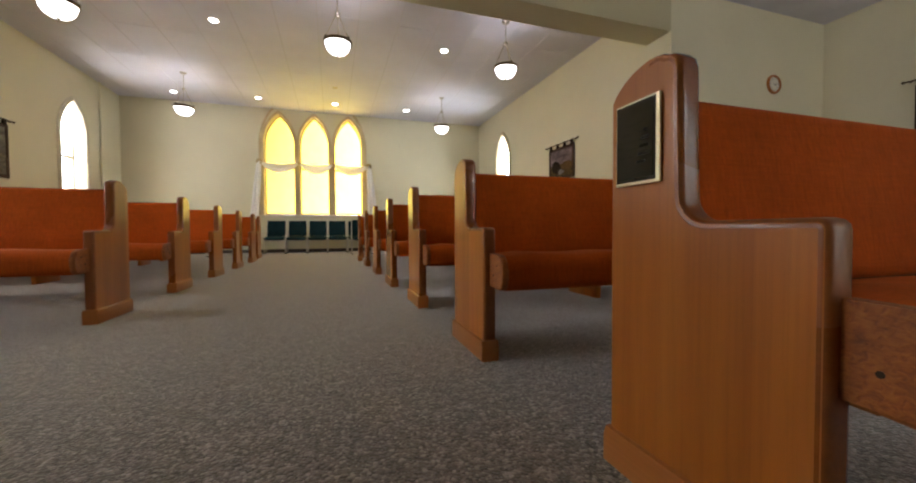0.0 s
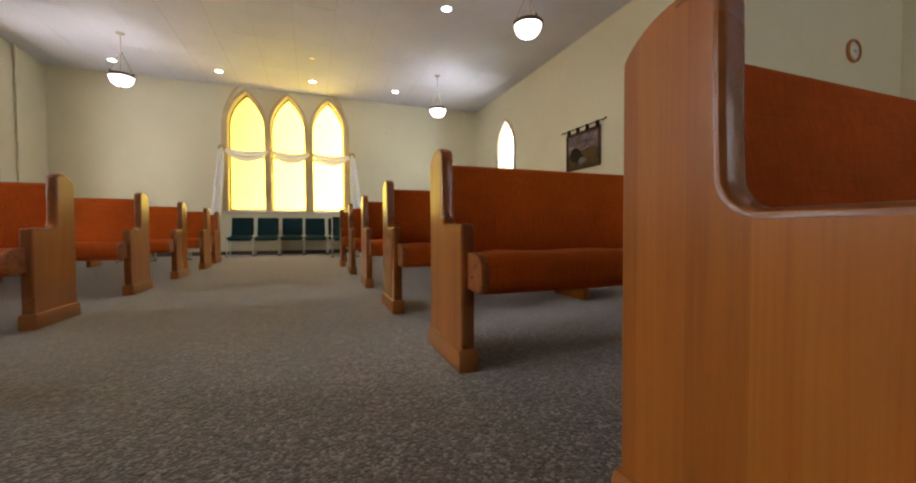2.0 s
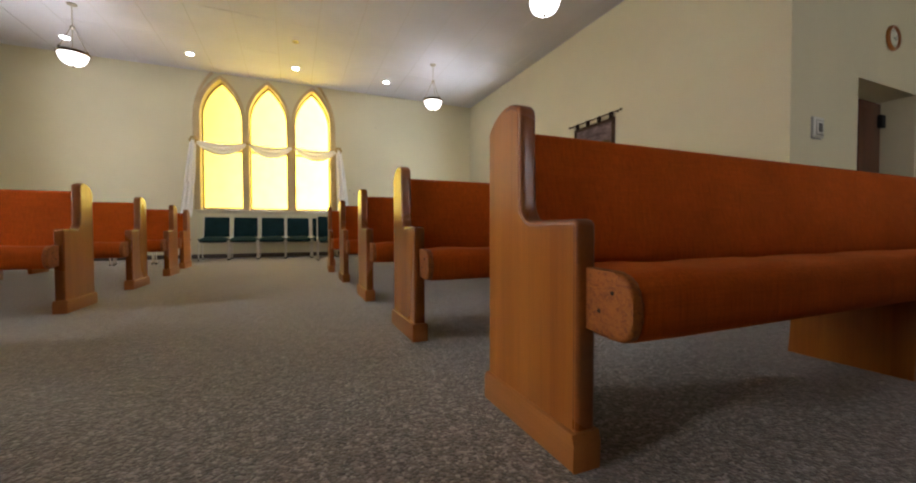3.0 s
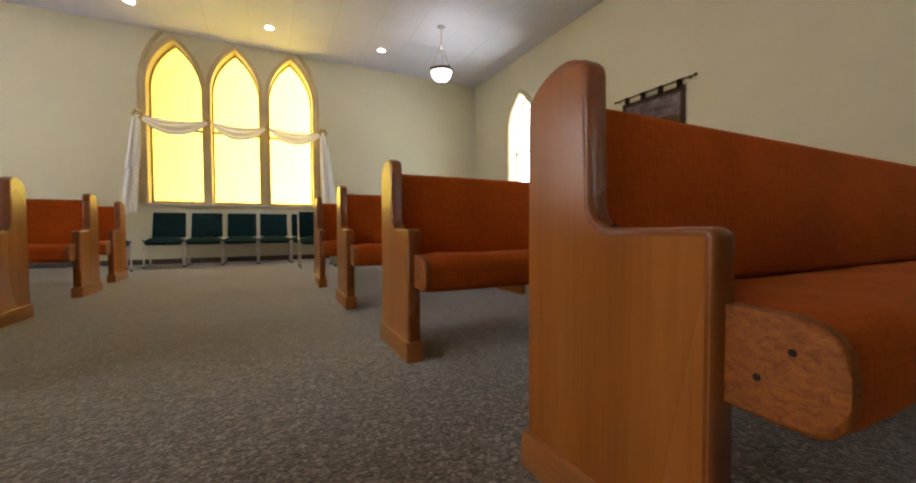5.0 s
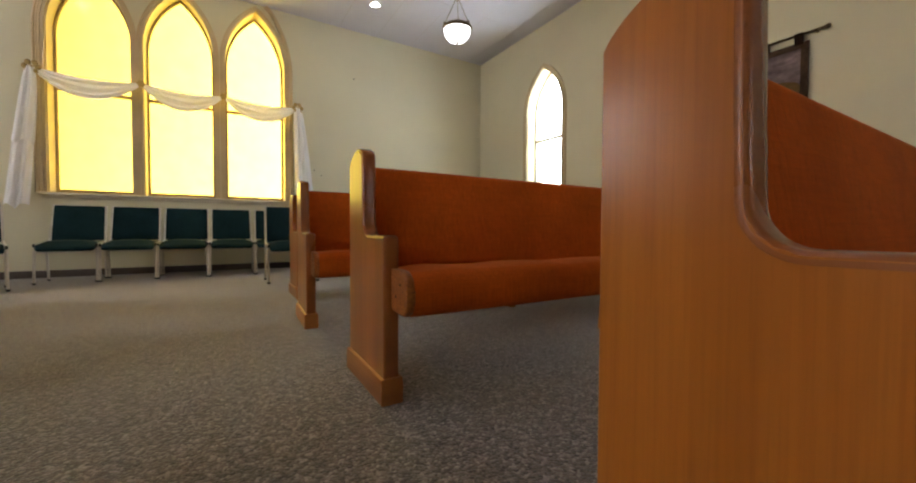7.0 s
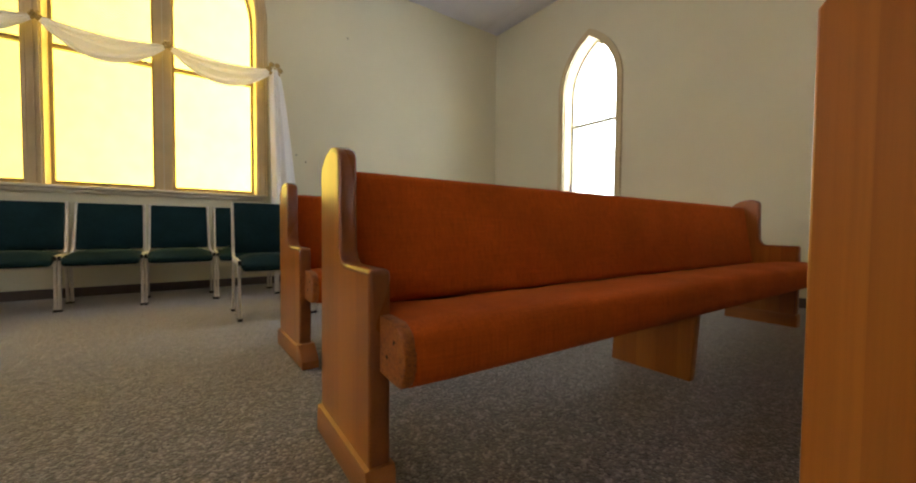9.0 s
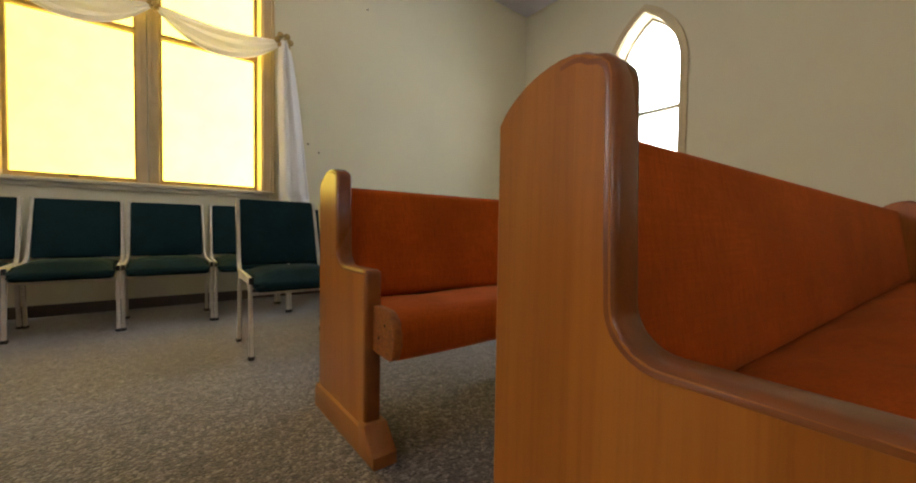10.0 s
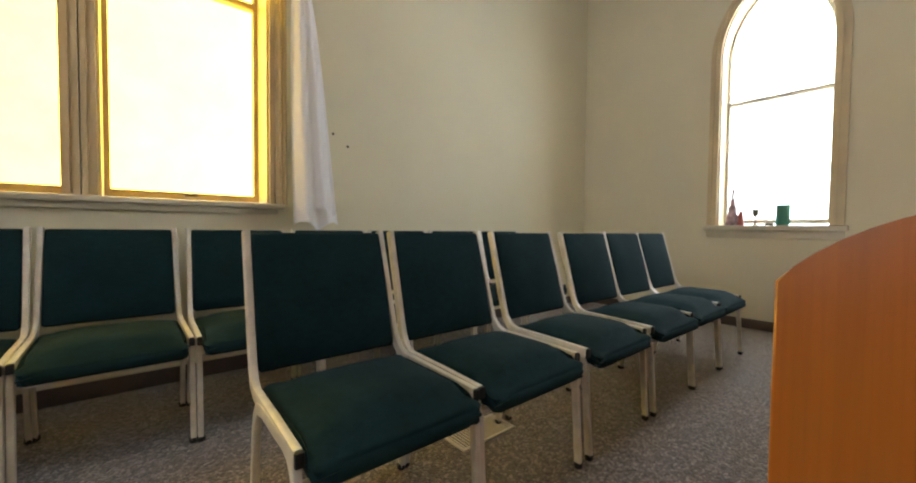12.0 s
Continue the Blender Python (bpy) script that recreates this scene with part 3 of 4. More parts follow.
# glowing fill panels and sills of the added front windows
for c in ADDED_BACK_CS:
    bm = mesh()
    box(bm, c - 0.7, c + 0.7, BACK_Y - T - 0.12, BACK_Y - T - 0.10, 0.6, 3.5)
    solid("fill_backdrop_front", bm, FILL_SKY_FRONT, "glowing fill panel behind the added front window", "sky", kind="structure", smooth=False)
    bm = mesh()
    box(bm, c - 0.49, c + 0.49, BACK_Y - 0.14, BACK_Y + 0.06, SIDE_SILL - 0.04, SIDE_SILL + 0.004, 0.008)
    solid("window_sill", bm, TRIM_PALE, "painted sill under the added, unseen front window", "sill", kind="structure")


# ---- door, recess and wing ----
door = thing("door_1", "dark brown panelled wooden door in a deep recess", "door", kind="structure")
bm = mesh()
box(bm, DOOR_X0 + 0.01, DOOR_X1 - 0.01, WING_Y + 0.345, WING_Y + 0.40, 0, DOOR_Z + 0.05)
part("door_frame", bm, DOOR_WOOD, door)
for k in range(2):
    w = (DOOR_X1 - DOOR_X0 - 0.06) / 2
    x0 = DOOR_X0 + 0.03 + k * w
    bm = mesh()
    box(bm, x0 + 0.003, x0 + w - 0.003, WING_Y + 0.30, WING_Y + 0.343, 0.01, DOOR_Z - 0.03, 0.003)
    leaf = part("door_leaf", bm, DOOR_WOOD, door)
    for z0, z1 in ((0.15, 0.95), (1.08, 2.08)):
        bm = mesh()
        box(bm, x0 + 0.1, x0 + w - 0.1, WING_Y + 0.288, WING_Y + 0.3, z0, z1, 0.006)
        part("panel", bm, DOOR_WOOD, leaf)
bm = mesh()
box(bm, DOOR_X1 - 0.15, DOOR_X1 - 0.04, WING_Y + 0.245, WING_Y + 0.3, 1.86, 2.02, 0.008)
part("door_closer", bm, BLACK, door, "dark door closer")

clock = thing("wall_clock", "round wooden wall clock with a pale dial", "clock", at=(7.26, WING_Y, 2.76))
bm = lathe(mesh(), [(0.0, 0.002), (0.145, 0.002), (0.145, 0.022), (0.132, 0.036), (0.112, 0.03), (0.108, 0.016), (0.0, 0.016)], 40)
bm.transform(Matrix.Rotation(radians(90), 4, "X"))
part("case", bm, OAK_V, clock)
bm = lathe(mesh(), [(0.0, 0.019), (0.107, 0.019), (0.107, 0.0165), (0, 0.0165)], 40)
bm.transform(Matrix.Rotation(radians(90), 4, "X"))
dial = part("dial", bm, CLOCK_FACE, clock, "pale paper dial")
for k in range(12):
    bm = mesh()
    box(bm, -0.004, 0.004, -0.0215, -0.0195, 0.082, 0.098)
    bm.transform(Matrix.Rotation(radians(30 * k), 4, "Y"))
    part("hour_mark", bm, BLACK, dial, smooth=False)
for ln, w, a in ((0.058, 0.007, 118), (0.085, 0.005, 78)):
    bm = mesh()
    box(bm, -w / 2, w / 2, -0.0245, -0.022, -0.015, ln)
    bm.transform(Matrix.Rotation(radians(a), 4, "Y"))
    part("pointer", bm, BLACK, dial, smooth=False)

thermo = thing("thermostat", "white wall thermostat with a grey display", "thermostat", at=(5.70, WING_Y, 1.56))
part("backplate", box(mesh(), -0.090, 0.090, -0.010, -0.001, -0.105, 0.115, 0.003), GREY_PLATE, thermo, "grey backplate")
part("case", box(mesh(), -0.080, 0.088, -0.032, -0.0105, -0.095, 0.108, 0.006), WHITE_PLASTIC, thermo)
part("bezel", box(mesh(), -0.066, 0.070, -0.038, -0.0325, -0.072, 0.078, 0.003), GREY_PLATE, thermo, "grey bezel")
part("inner_frame", box(mesh(), -0.055, 0.059, -0.042, -0.0385, -0.060, 0.066, 0.003), WHITE_PLASTIC, thermo)
part("display", box(mesh(), -0.036, 0.040, -0.0445, -0.0425, -0.040, 0.046, 0.001), GREY_PLASTIC, thermo, "dark display")

# plant on its stand in the wing
plant = thing("potted_plant", "leafy green house plant in a clay pot", "plant", at=(6.75, 3.0, 0.72))
part("pot", lathe(mesh(), [(0, 0), (0.1, 0), (0.14, 0.2), (0.155, 0.2), (0.155, 0.24), (0.135, 0.24), (0.12, 0.2), (0, 0.2)], 24), TERRACOTTA, plant)
rng = random.Random(8)
bm = mesh()
for k in range(90):
    a, up = rng.uniform(0, 360), rng.uniform(5, 80)
    d = Vector((math.cos(radians(a)) * math.cos(radians(up)), math.sin(radians(a)) * math.cos(radians(up)), math.sin(radians(up))))
    base = Vector((0, 0, 0.2)) + d * rng.uniform(0.12, 0.34) * (1.5 - up / 160)
    ln, wd = rng.uniform(0.07, 0.12), rng.uniform(0.02, 0.035)
    s = d.cross(Vector((0, 0, 1))).normalized()
    tip = base + d * ln + Vector((0, 0, -0.04))
    mid = base + d * ln * 0.55 + Vector((0, 0, 0.008))
    v = [bm.verts.new(p) for p in (base, mid + s * wd, tip, mid - s * wd)]
    bm.faces.new((v[0], v[1], v[2]))
    bm.faces.new((v[0], v[2], v[3]))
part("foliage", bm, LEAF, plant, "small glossy green leaves")
bm = mesh()
for k in range(14):
    a = radians(k * 137)
    rod(bm, (0, 0, 0.2), (0.16 * math.cos(a), 0.16 * math.sin(a), 0.38), 0.004, 5)
part("stems", bm, LEAF, plant)
stand = thing("plant_stand", "dark wooden plant stand on the carpet", "stand", at=(6.75, 3.0, 0))
part("top", lathe(mesh(), [(0, 0.69), (0.19, 0.69), (0.2, 0.7), (0.2, 0.715), (0, 0.72)], 28), DOOR_WOOD, stand)
for k in range(3):
    a = radians(120 * k + 20)
    part("leg", rod(mesh(), (0.17 * math.cos(a), 0.17 * math.sin(a), 0), (0.12 * math.cos(a), 0.12 * math.sin(a), 0.69), 0.016), DOOR_WOOD, stand)

# conduit on the left wall
bm = rod(mesh(), (ROOM_L + 0.03, 10.68, 0.002), (ROOM_L + 0.03, 10.68, CEIL - 0.002), 0.02, 10)
solid("wall_pipe", bm, WALL, "thin vertical pipe painted like the wall", "pipe")

# ---- pews ----
PEW_L, PANEL_T, PEW_D = 3.10, 0.052, 0.41


def crest(q):
    """The arched top of a bench end, from its highest point back to its rear edge."""
    return tuple((1 - q) ** 2 * a + 2 * q * (1 - q) * b + q * q * c for a, b, c in ((0.285, 0.365, PEW_D), (0.886, 0.884, 0.828)))


def end_outline():
    """The side view of a bench end: arm in front, curved step, tall upright with an arched crest. Numbers are (y, z)."""
    pts = [(0.0, 0.0), (0.0, 0.54)]
    pts += arc(0.015, 0.54, 0.015, 180, 90, 3)[1:]
    pts += [(0.176, 0.555)]
    pts += [(0.176 + 0.051 * math.sin(radians(a)), 0.606 - 0.051 * math.cos(radians(a))) for a in (10, 20, 30, 40, 50, 60, 70, 80, 90)]
    pts += [(0.230, 0.70), (0.232, 0.848)]
    pts += [(0.232 + 0.03 * (1 - math.cos(radians(a))), 0.848 + 0.03 * math.sin(radians(a))) for a in (30, 60, 90)]
    pts += [(0.272, 0.884)] + [crest(k / 9) for k in range(10)] + [(PEW_D, 0.0)]
    return pts


def pew_end(pew, x0, outward):
    """One bench end from x0 inwards; outward is the side that faces away from the seat."""
    a, b = x0, x0 - outward * PANEL_T
    a, b = min(a, b), max(a, b)
    # the panel stays just inside the moulding that covers its front edge
    line = end_outline()
    inner = [line[0]]
    for i in range(1, len(line) - 11):
        d = Vector(line[i + 1]) - Vector(line[i - 1])
        d.normalize()
        inner.append((line[i][0] + d.y * 0.004, line[i][1] - d.x * 0.004))
    inner[0] = (0.004, 0.0)
    panel = part("end_panel", prism(mesh(), inner + line[-11:], 0, a, b, 0.002, 2), OAK_V, pew)
    # moulded cap along arm, step and upright
    o = [(0.0, 0.09)] + end_outline()[1:-10] + [(crest(q)[0], crest(q)[1] - d) for q, d in ((0.12, 0.001), (0.25, 0.003), (0.38, 0.007), (0.5, 0.013))]
    bm = mesh()
    sweep(bm, [((a + b) / 2, y, z) for y, z in o], [(-0.025, -0.013), (0.025, -0.013), (0.0263, -0.012), (0.0262, -0.0065), (0.0245, -0.0025), (0.0205, 0.0005), (0.014, 0.0018), (-0.014, 0.0018), (-0.0205, 0.0005), (-0.0245, -0.0025), (-0.0262, -0.0065), (-0.0263, -0.012)], (1, 0, 0))
    mid = (a + b) / 2
    for v in bm.verts:
        if v.co.y > 0.305 and v.co.z > 0.78:
            v.co.x = mid + (v.co.x - mid) * 0.94
    part("cap", bm, OAK_CAP, panel, "darker varnished edge moulding")
    bm = mesh()
    prism(bm, [(-0.007, 0), (-0.007, 0.062), (-0.003, 0.085), (PEW_D + 0.006, 0.085), (PEW_D + 0.014, 0.062), (PEW_D + 0.014, 0)], 0, a - 0.012, b + 0.012, 0.004)
    part("plinth", bm, OAK_Y, panel)
    return panel


def seat_profile(grow=0.0):
    """Side view of the stuffed seat: a fat rolled front edge, dipping to the back."""
    g = grow
    pts = [(0.27, 0.345 - g), (0.0, 0.314 - g), (-0.07, 0.304 - g)]
    pts += [(-0.095 - (0.04 + g) * math.sin(radians(a)), 0.342 - (0.038 + g) * math.cos(radians(a))) for a in (15, 45, 75)]
    pts += [(-0.135 - g, 0.355), (-0.135 - g, 0.39)]
    pts += [(-0.083 - (0.052 + g) * math.cos(radians(a)), 0.40 + (0.05 + g) * math.sin(radians(a))) for a in (15, 40, 65, 90)]
    pts += [(0.0, 0.453 + g), (0.06, 0.451 + g), (0.14, 0.442 + g), (0.21, 0.429 + g), (0.25, 0.420 + g), (0.30, 0.410 + g), (0.30, 0.35)]
    return pts


def make_pew(extra_foot=False):
    pew = thing("pew", "honey oak church pew upholstered in rust orange velour", "pew", "rows of church pews")
    pew_end(pew, 0.0, -1)
    pew_end(pew, PEW_L, 1)
    # padded seat between the ends, its blocks showing in front of the panels
    x0, x1 = 0.024, PEW_L - 0.024
    bm = mesh()
    prof = seat_profile()
    n = 26
    rng = random.Random(3)
    rows = []
    for k in range(n + 1):
        x = x0 + 0.026 + (x1 - x0 - 0.052) * k / n
        lift = 0.004 * math.sin(k * 1.7) + rng.uniform(-0.0015, 0.0015)
        pinch = 0.006 if k in (0, n) else 0.0
        rows.append([bm.verts.new((x, y + (pinch if y < 0 else 0), z + (lift - pinch if z > 0.4 else 0))) for y, z in prof])
    m = len(prof)
    for r0, r1 in zip(rows, rows[1:]):
        for j in range(m):
            bm.faces.new((r0[j], r0[(j + 1) % m], r1[(j + 1) % m], r1[j]))
    bm.faces.new(rows[0])
    bm.faces.new(rows[-1])
    seat = part("seat", bm, RUST, pew, "rust orange velour seat cushion")
    front = [(y, z) for y, z in prof if y < 0.04]
    block = [(0.02, 0.317)] + [(y * 0.96 - 0.001, 0.366 + (z - 0.366) * 0.96) for y, z in front if y < 0.02] + [(0.02, 0.447)]
    for xa, xb in ((x0, x0 + 0.028), (x1 - 0.028, x1)):
        end = part("seat_end", prism(mesh(), block, 0, xa, xb, 0.008, 3), SEAT_END, seat, "worn orange-brown chipboard seat end with screw holes")
        xs = xa if xa == x0 else xb
        for y, z in ((-0.078, 0.404), (-0.041, 0.362)):
            bm = lathe(mesh(), [(0, -0.0008), (0.0048, -0.0008), (0.0048, 0.0008), (0, 0.0008)], 10)
            bm.transform(Matrix.Translation((xs, y, z)) @ Matrix.Rotation(radians(90), 4, "Y"))
            part("screw_hole", bm, HOLE, end, smooth=False)
    # padded back
    bm = mesh()
    bp = [(0.296, 0.418), (0.276, 0.421), (0.264, 0.434), (0.262, 0.452), (0.275, 0.53), (0.301, 0.70), (0.321, 0.806)] + [(0.341 + 0.02 * math.cos(radians(a)), 0.812 + 0.018 * math.sin(radians(a))) for a in (160, 130, 100, 70)] + [(0.357, 0.812), (0.320, 0.418)]
    rows = []
    for k in range(17):
        x = PANEL_T - 0.004 + (PEW_L - 2 * PANEL_T + 0.008) * k / 16
        q = 0.003 * math.sin(k * 2.1)
        rows.append([bm.verts.new((x, y + q * (0.45 < z < 0.78), z)) for y, z in bp])
    m = len(bp)
    for r0, r1 in zip(rows, rows[1:]):
        for j in range(m):
            bm.faces.new((r0[j], r0[(j + 1) % m], r1[(j + 1) % m], r1[j]))
    bm.faces.new(rows[0])
    bm.faces.new(rows[-1])
    part("backrest", bm, RUST, pew, "rust orange velour back pad")
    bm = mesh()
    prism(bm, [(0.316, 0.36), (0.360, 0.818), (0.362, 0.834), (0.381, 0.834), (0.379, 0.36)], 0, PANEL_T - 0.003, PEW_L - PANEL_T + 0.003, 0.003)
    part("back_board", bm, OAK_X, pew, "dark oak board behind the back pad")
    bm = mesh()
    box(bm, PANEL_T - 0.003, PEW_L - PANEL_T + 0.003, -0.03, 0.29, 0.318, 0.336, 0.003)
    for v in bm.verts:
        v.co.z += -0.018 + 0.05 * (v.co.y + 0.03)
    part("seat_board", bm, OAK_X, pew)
    # middle support below the seat
    bm = mesh()
    prism(bm, [(-0.055, 0.0), (-0.075, 0.30), (0.30, 0.33), (0.32, 0.0)], 0, 1.45 - 0.024, 1.45 + 0.024, 0.004)
    part("middle_support", bm, OAK_V, pew)
    return pew


RIGHT_X = (1.444, 1.424, 1.409, 1.378, 1.36, 1.335, 1.291, 1.398)
RIGHT_Y = (0.501, 1.647, 2.825, 3.933, 5.13, 6.358, 7.517, 8.585)
RIGHT_TURN = (-0.34, -0.5, -0.51, -0.08, -0.26, -0.29, -1.77, 0.3)
LEFT_X = (-0.508, -0.524, -0.533, -0.536, -0.551, -0.636)
LEFT_Y = (3.00, 4.26, 5.49, 6.66, 7.88, 8.97)
first = make_pew()
pews = [first]
first.matrix_basis = pose(RIGHT_X[0], RIGHT_Y[0], 0, 0, 0, RIGHT_TURN[0])
for x, y, turn in zip(RIGHT_X[1:], RIGHT_Y[1:], RIGHT_TURN[1:]):
    pews.append(copy_thing(first, pose(x, y, 0, 0, 0, turn)))
for x, y in zip(LEFT_X, LEFT_Y):
    pews.append(copy_thing(first, pose(x - PEW_L, y, 0)))
# the rearmost bench by the aisle has a longer foot
for fx in (0.0, PEW_L - PANEL_T):
    part("foot", prism(mesh(), [(-0.085, 0.0), (-0.085, 0.035), (-0.02, 0.10), (0.02, 0.10), (0.02, 0.0)], 0, fx - 0.013, fx + PANEL_T + 0.013, 0.006), OAK_Y, pews[7])
# and a torn lining that sags from the underside of its seat
rng = random.Random(12)
bm = mesh()
cols = []
for k in range(9):
    x = 0.50 + 0.07 * k
    d = 0.012 + 0.02 * math.sin(math.pi * k / 8) + rng.uniform(-0.006, 0.006)
    cols.append([bm.verts.new((x, y, z)) for y, z in ((-0.09, 0.303), (-0.075 + rng.uniform(-0.01, 0.01), 0.300 - d), (-0.01, 0.302 - d * 1.2), (0.08, 0.318))])
for p, q in zip(cols, cols[1:]):
    for n in range(3):
        bm.faces.new((p[n], q[n], q[n + 1], p[n + 1]))
part("torn_lining", bm, BLACK, pews[7], "torn black lining sagging under the seat")

# engraved plaque on the first bench end
plaque = thing("memorial_plaque", "black engraved plaque with a brass edge on the bench end", "plaque", at=(RIGHT_X[0], RIGHT_Y[0] + 0.328, 0.724))
part("edge", box(mesh(), -0.006, -0.0005, -0.060, 0.060, -0.088, 0.088, 0.002), BRASS, plaque, "dull brass edge", False)
part("border_line", box(mesh(), -0.0066, -0.0062, -0.051, 0.0575, -0.0815, 0.0835), PLAQUE_LINE, plaque, "dark border line", smooth=False)
part("plate", box(mesh(), -0.0085, -0.0068, -0.046, 0.055, -0.074, 0.079, 0.001), PLAQUE, plaque, "glossy black plate", False)
for z, w in ((0.040, 0.020), (0.022, 0.036), (0.006, 0.040), (-0.010, 0.038), (-0.026, 0.041), (-0.042, 0.030)):
    part("engraved_line", box(mesh(), -0.0091, -0.0087, 0.004 - w, 0.004 + w, z - 0.003, z + 0.003), PLAQUE_LINE, plaque, smooth=False)

# ---- stacking chairs ----
def make_chair():
    """A banquet stacking chair, facing -y, with its front feet on y = 0."""
    ch = thing("stacking_chair", "dark green upholstered stacking chair with an almond metal frame", "chair", "rows of stacking chairs")
    W = 0.241
    for s in (-1, 1):
        # upright that bends forward into the seat rail
        path = [(s * 0.226, 0.585, 0.842), (s * 0.229, 0.53, 0.66), (s * 0.232, 0.485, 0.53), (s * 0.233, 0.465, 0.485), (s * 0.235, 0.435, 0.455), (s * 0.237, 0.395, 0.441), (s * 0.238, 0.20, 0.437), (s * 0.24, 0.02, 0.432)]
        bm = mesh()
        rings = []
        prof = rect(0.02, 0.03, 0.004)
        for i, p in enumerate(path):
            a = Vector(path[max(0, i - 1)])
            b = Vector(path[min(len(path) - 1, i + 1)])
            t = (b - a).normalized()
            nv = Vector((1, 0, 0)).cross(t).normalized()
            rings.append([bm.verts.new(Vector(p) + Vector((u, 0, 0)) + nv * v) for u, v in prof])
        m = len(prof)
        for r0, r1 in zip(rings, rings[1:]):
            for j in range(m):
                bm.faces.new((r0[j], r0[(j + 1) % m], r1[(j + 1) % m], r1[j]))
        bm.faces.new(rings[0])
        bm.faces.new(rings[-1])
        up = part("upright", bm, ALMOND, ch)
        part("end_cap", box(mesh(), s * 0.24 - 0.0095, s * 0.24 + 0.0095, 0.006, 0.0195, 0.418, 0.446, 0.003), BLACK, up, "black plastic cap")
        # bent leg tube: front foot, over the top, rear foot
        lx = s * W
        path = [(lx, 0.0, 0.012), (lx, 0.012, 0.20), (lx, 0.022, 0.36), (lx, 0.035, 0.40), (lx, 0.062, 0.425), (lx, 0.10, 0.432), (lx, 0.30, 0.432), (lx, 0.345, 0.424), (lx, 0.37, 0.40), (lx, 0.385, 0.35), (lx, 0.43, 0.012)]
        bm = mesh()
        sweep(bm, path, rect(0.019, 0.027, 0.004), (1, 0, 0))
        leg = part("leg_frame", bm, ALMOND, ch)
        for y in (0.0, 0.43):
            part("foot_cap", lathe(mesh(), [(0, 0), (0.014, 0), (0.016, 0.006), (0.015, 0.022), (0, 0.022)], 10, (lx, y, 0)), BLACK, leg, "black rubber foot")
        part("bracket", box(mesh(), lx - 0.012 - s * 0.012, lx + 0.012 - s * 0.012, 0.05, 0.14, 0.406, 0.421, 0.003), CHROME, ch, "small chrome linking bracket")
    # seat pad with a waterfall front
    bm = mesh()
    bmesh.ops.create_cube(bm, size=1.0)
    bmesh.ops.subdivide_edges(bm, edges=bm.edges, cuts=7, use_grid_fill=True)
    for v in bm.verts:
        x, y, z = v.co * 2
        bulge = (1 - x ** 4) * (1 - y ** 4)
        edge = 1 - 0.05 * max(0.0, abs(z) - 0.6) / 0.4
        fall = max(0.0, -y - 0.45) / 0.55
        top = 0.456 + 0.024 * bulge - 0.030 * fall * fall
        low = 0.398 - 0.022 * fall
        v.co = Vector((x * 0.226 * edge, 0.195 + y * 0.225 * edge - 0.012 * fall * (1 - z * z), low + (top - low) * (z + 1) / 2))
    bmesh.ops.bevel(bm, geom=[e for e in bm.edges if e.calc_face_angle(0) > 0.9], offset=0.016, segments=3, profile=0.5, affect="EDGES")
    part("seat_pad", bm, GREEN, ch, "dark green padded seat")
    bm = mesh()
    n = 10
    prism(bm, [(-0.20 + 0.40 * k / n, 0.386 - 0.010 * math.sin(math.pi * k / n)) for k in range(n + 1)] + [(0.20 - 0.40 * k / n, 0.402 - 0.010 * math.sin(math.pi * k / n)) for k in range(n + 1)], 1, 0.0, 0.36)
    part("seat_pan", bm, ALMOND, ch, "pale pan under the seat pad")
    # back pad, leaning with the uprights
    bm = mesh()
    bmesh.ops.create_cube(bm, size=1.0)
    bmesh.ops.subdivide_edges(bm, edges=bm.edges, cuts=5, use_grid_fill=True)
    for v in bm.verts:
        x, y, z = v.co * 2
        q = 0.013 * (1 - x ** 4) * (1 - z ** 4)
        zz = 0.654 + z * 0.184
        lean = 0.53 + (zz - 0.66) * 0.30
        v.co = Vector((x * (0.218 - 0.002 * z), lean + y * 0.022 - (q if y < 0 else 0), zz))
    bmesh.ops.bevel(bm, geom=[e for e in bm.edges if e.calc_face_angle(0) > 0.9], offset=0.012, segments=3, profile=0.5, affect="EDGES")
    part("back_pad", bm, GREEN, ch, "dark green padded back")
    # rails
    part("front_rail", box(mesh(), -0.24, 0.24, 0.03, 0.05, 0.356, 0.372, 0.003), ALMOND, ch)
    part("rear_rail", box(mesh(), -0.24, 0.24, 0.36, 0.38, 0.392, 0.408, 0.003), ALMOND, ch)
    # the seat sits a little below the rail height of the uprights
    for child in ch.children_recursive:
        for v in child.data.vertices:
            if v.co.z <= 0.40:
                v.co.z *= 0.9
            elif v.co.z < 0.62:
                v.co.z -= 0.04 * (0.62 - v.co.z) / 0.22
            v.co.z *= 1.01
            v.co.y *= 0.94
    return ch


ROW_A, ROW_B = 9.69, 10.757
ROW_A_X = (1.518, 2.02, 2.575, 3.12, 3.60, 4.06)
chair = make_chair()
chair.matrix_basis = pose(ROW_A_X[0], ROW_A, 0)
chairs = [chair]
for k in range(1, 6):
    chairs.append(copy_thing(chair, pose(ROW_A_X[k], ROW_A + 0.004 * (k % 3), 0, 0, 0, (k * 7 % 3 - 1) * 0.6)))
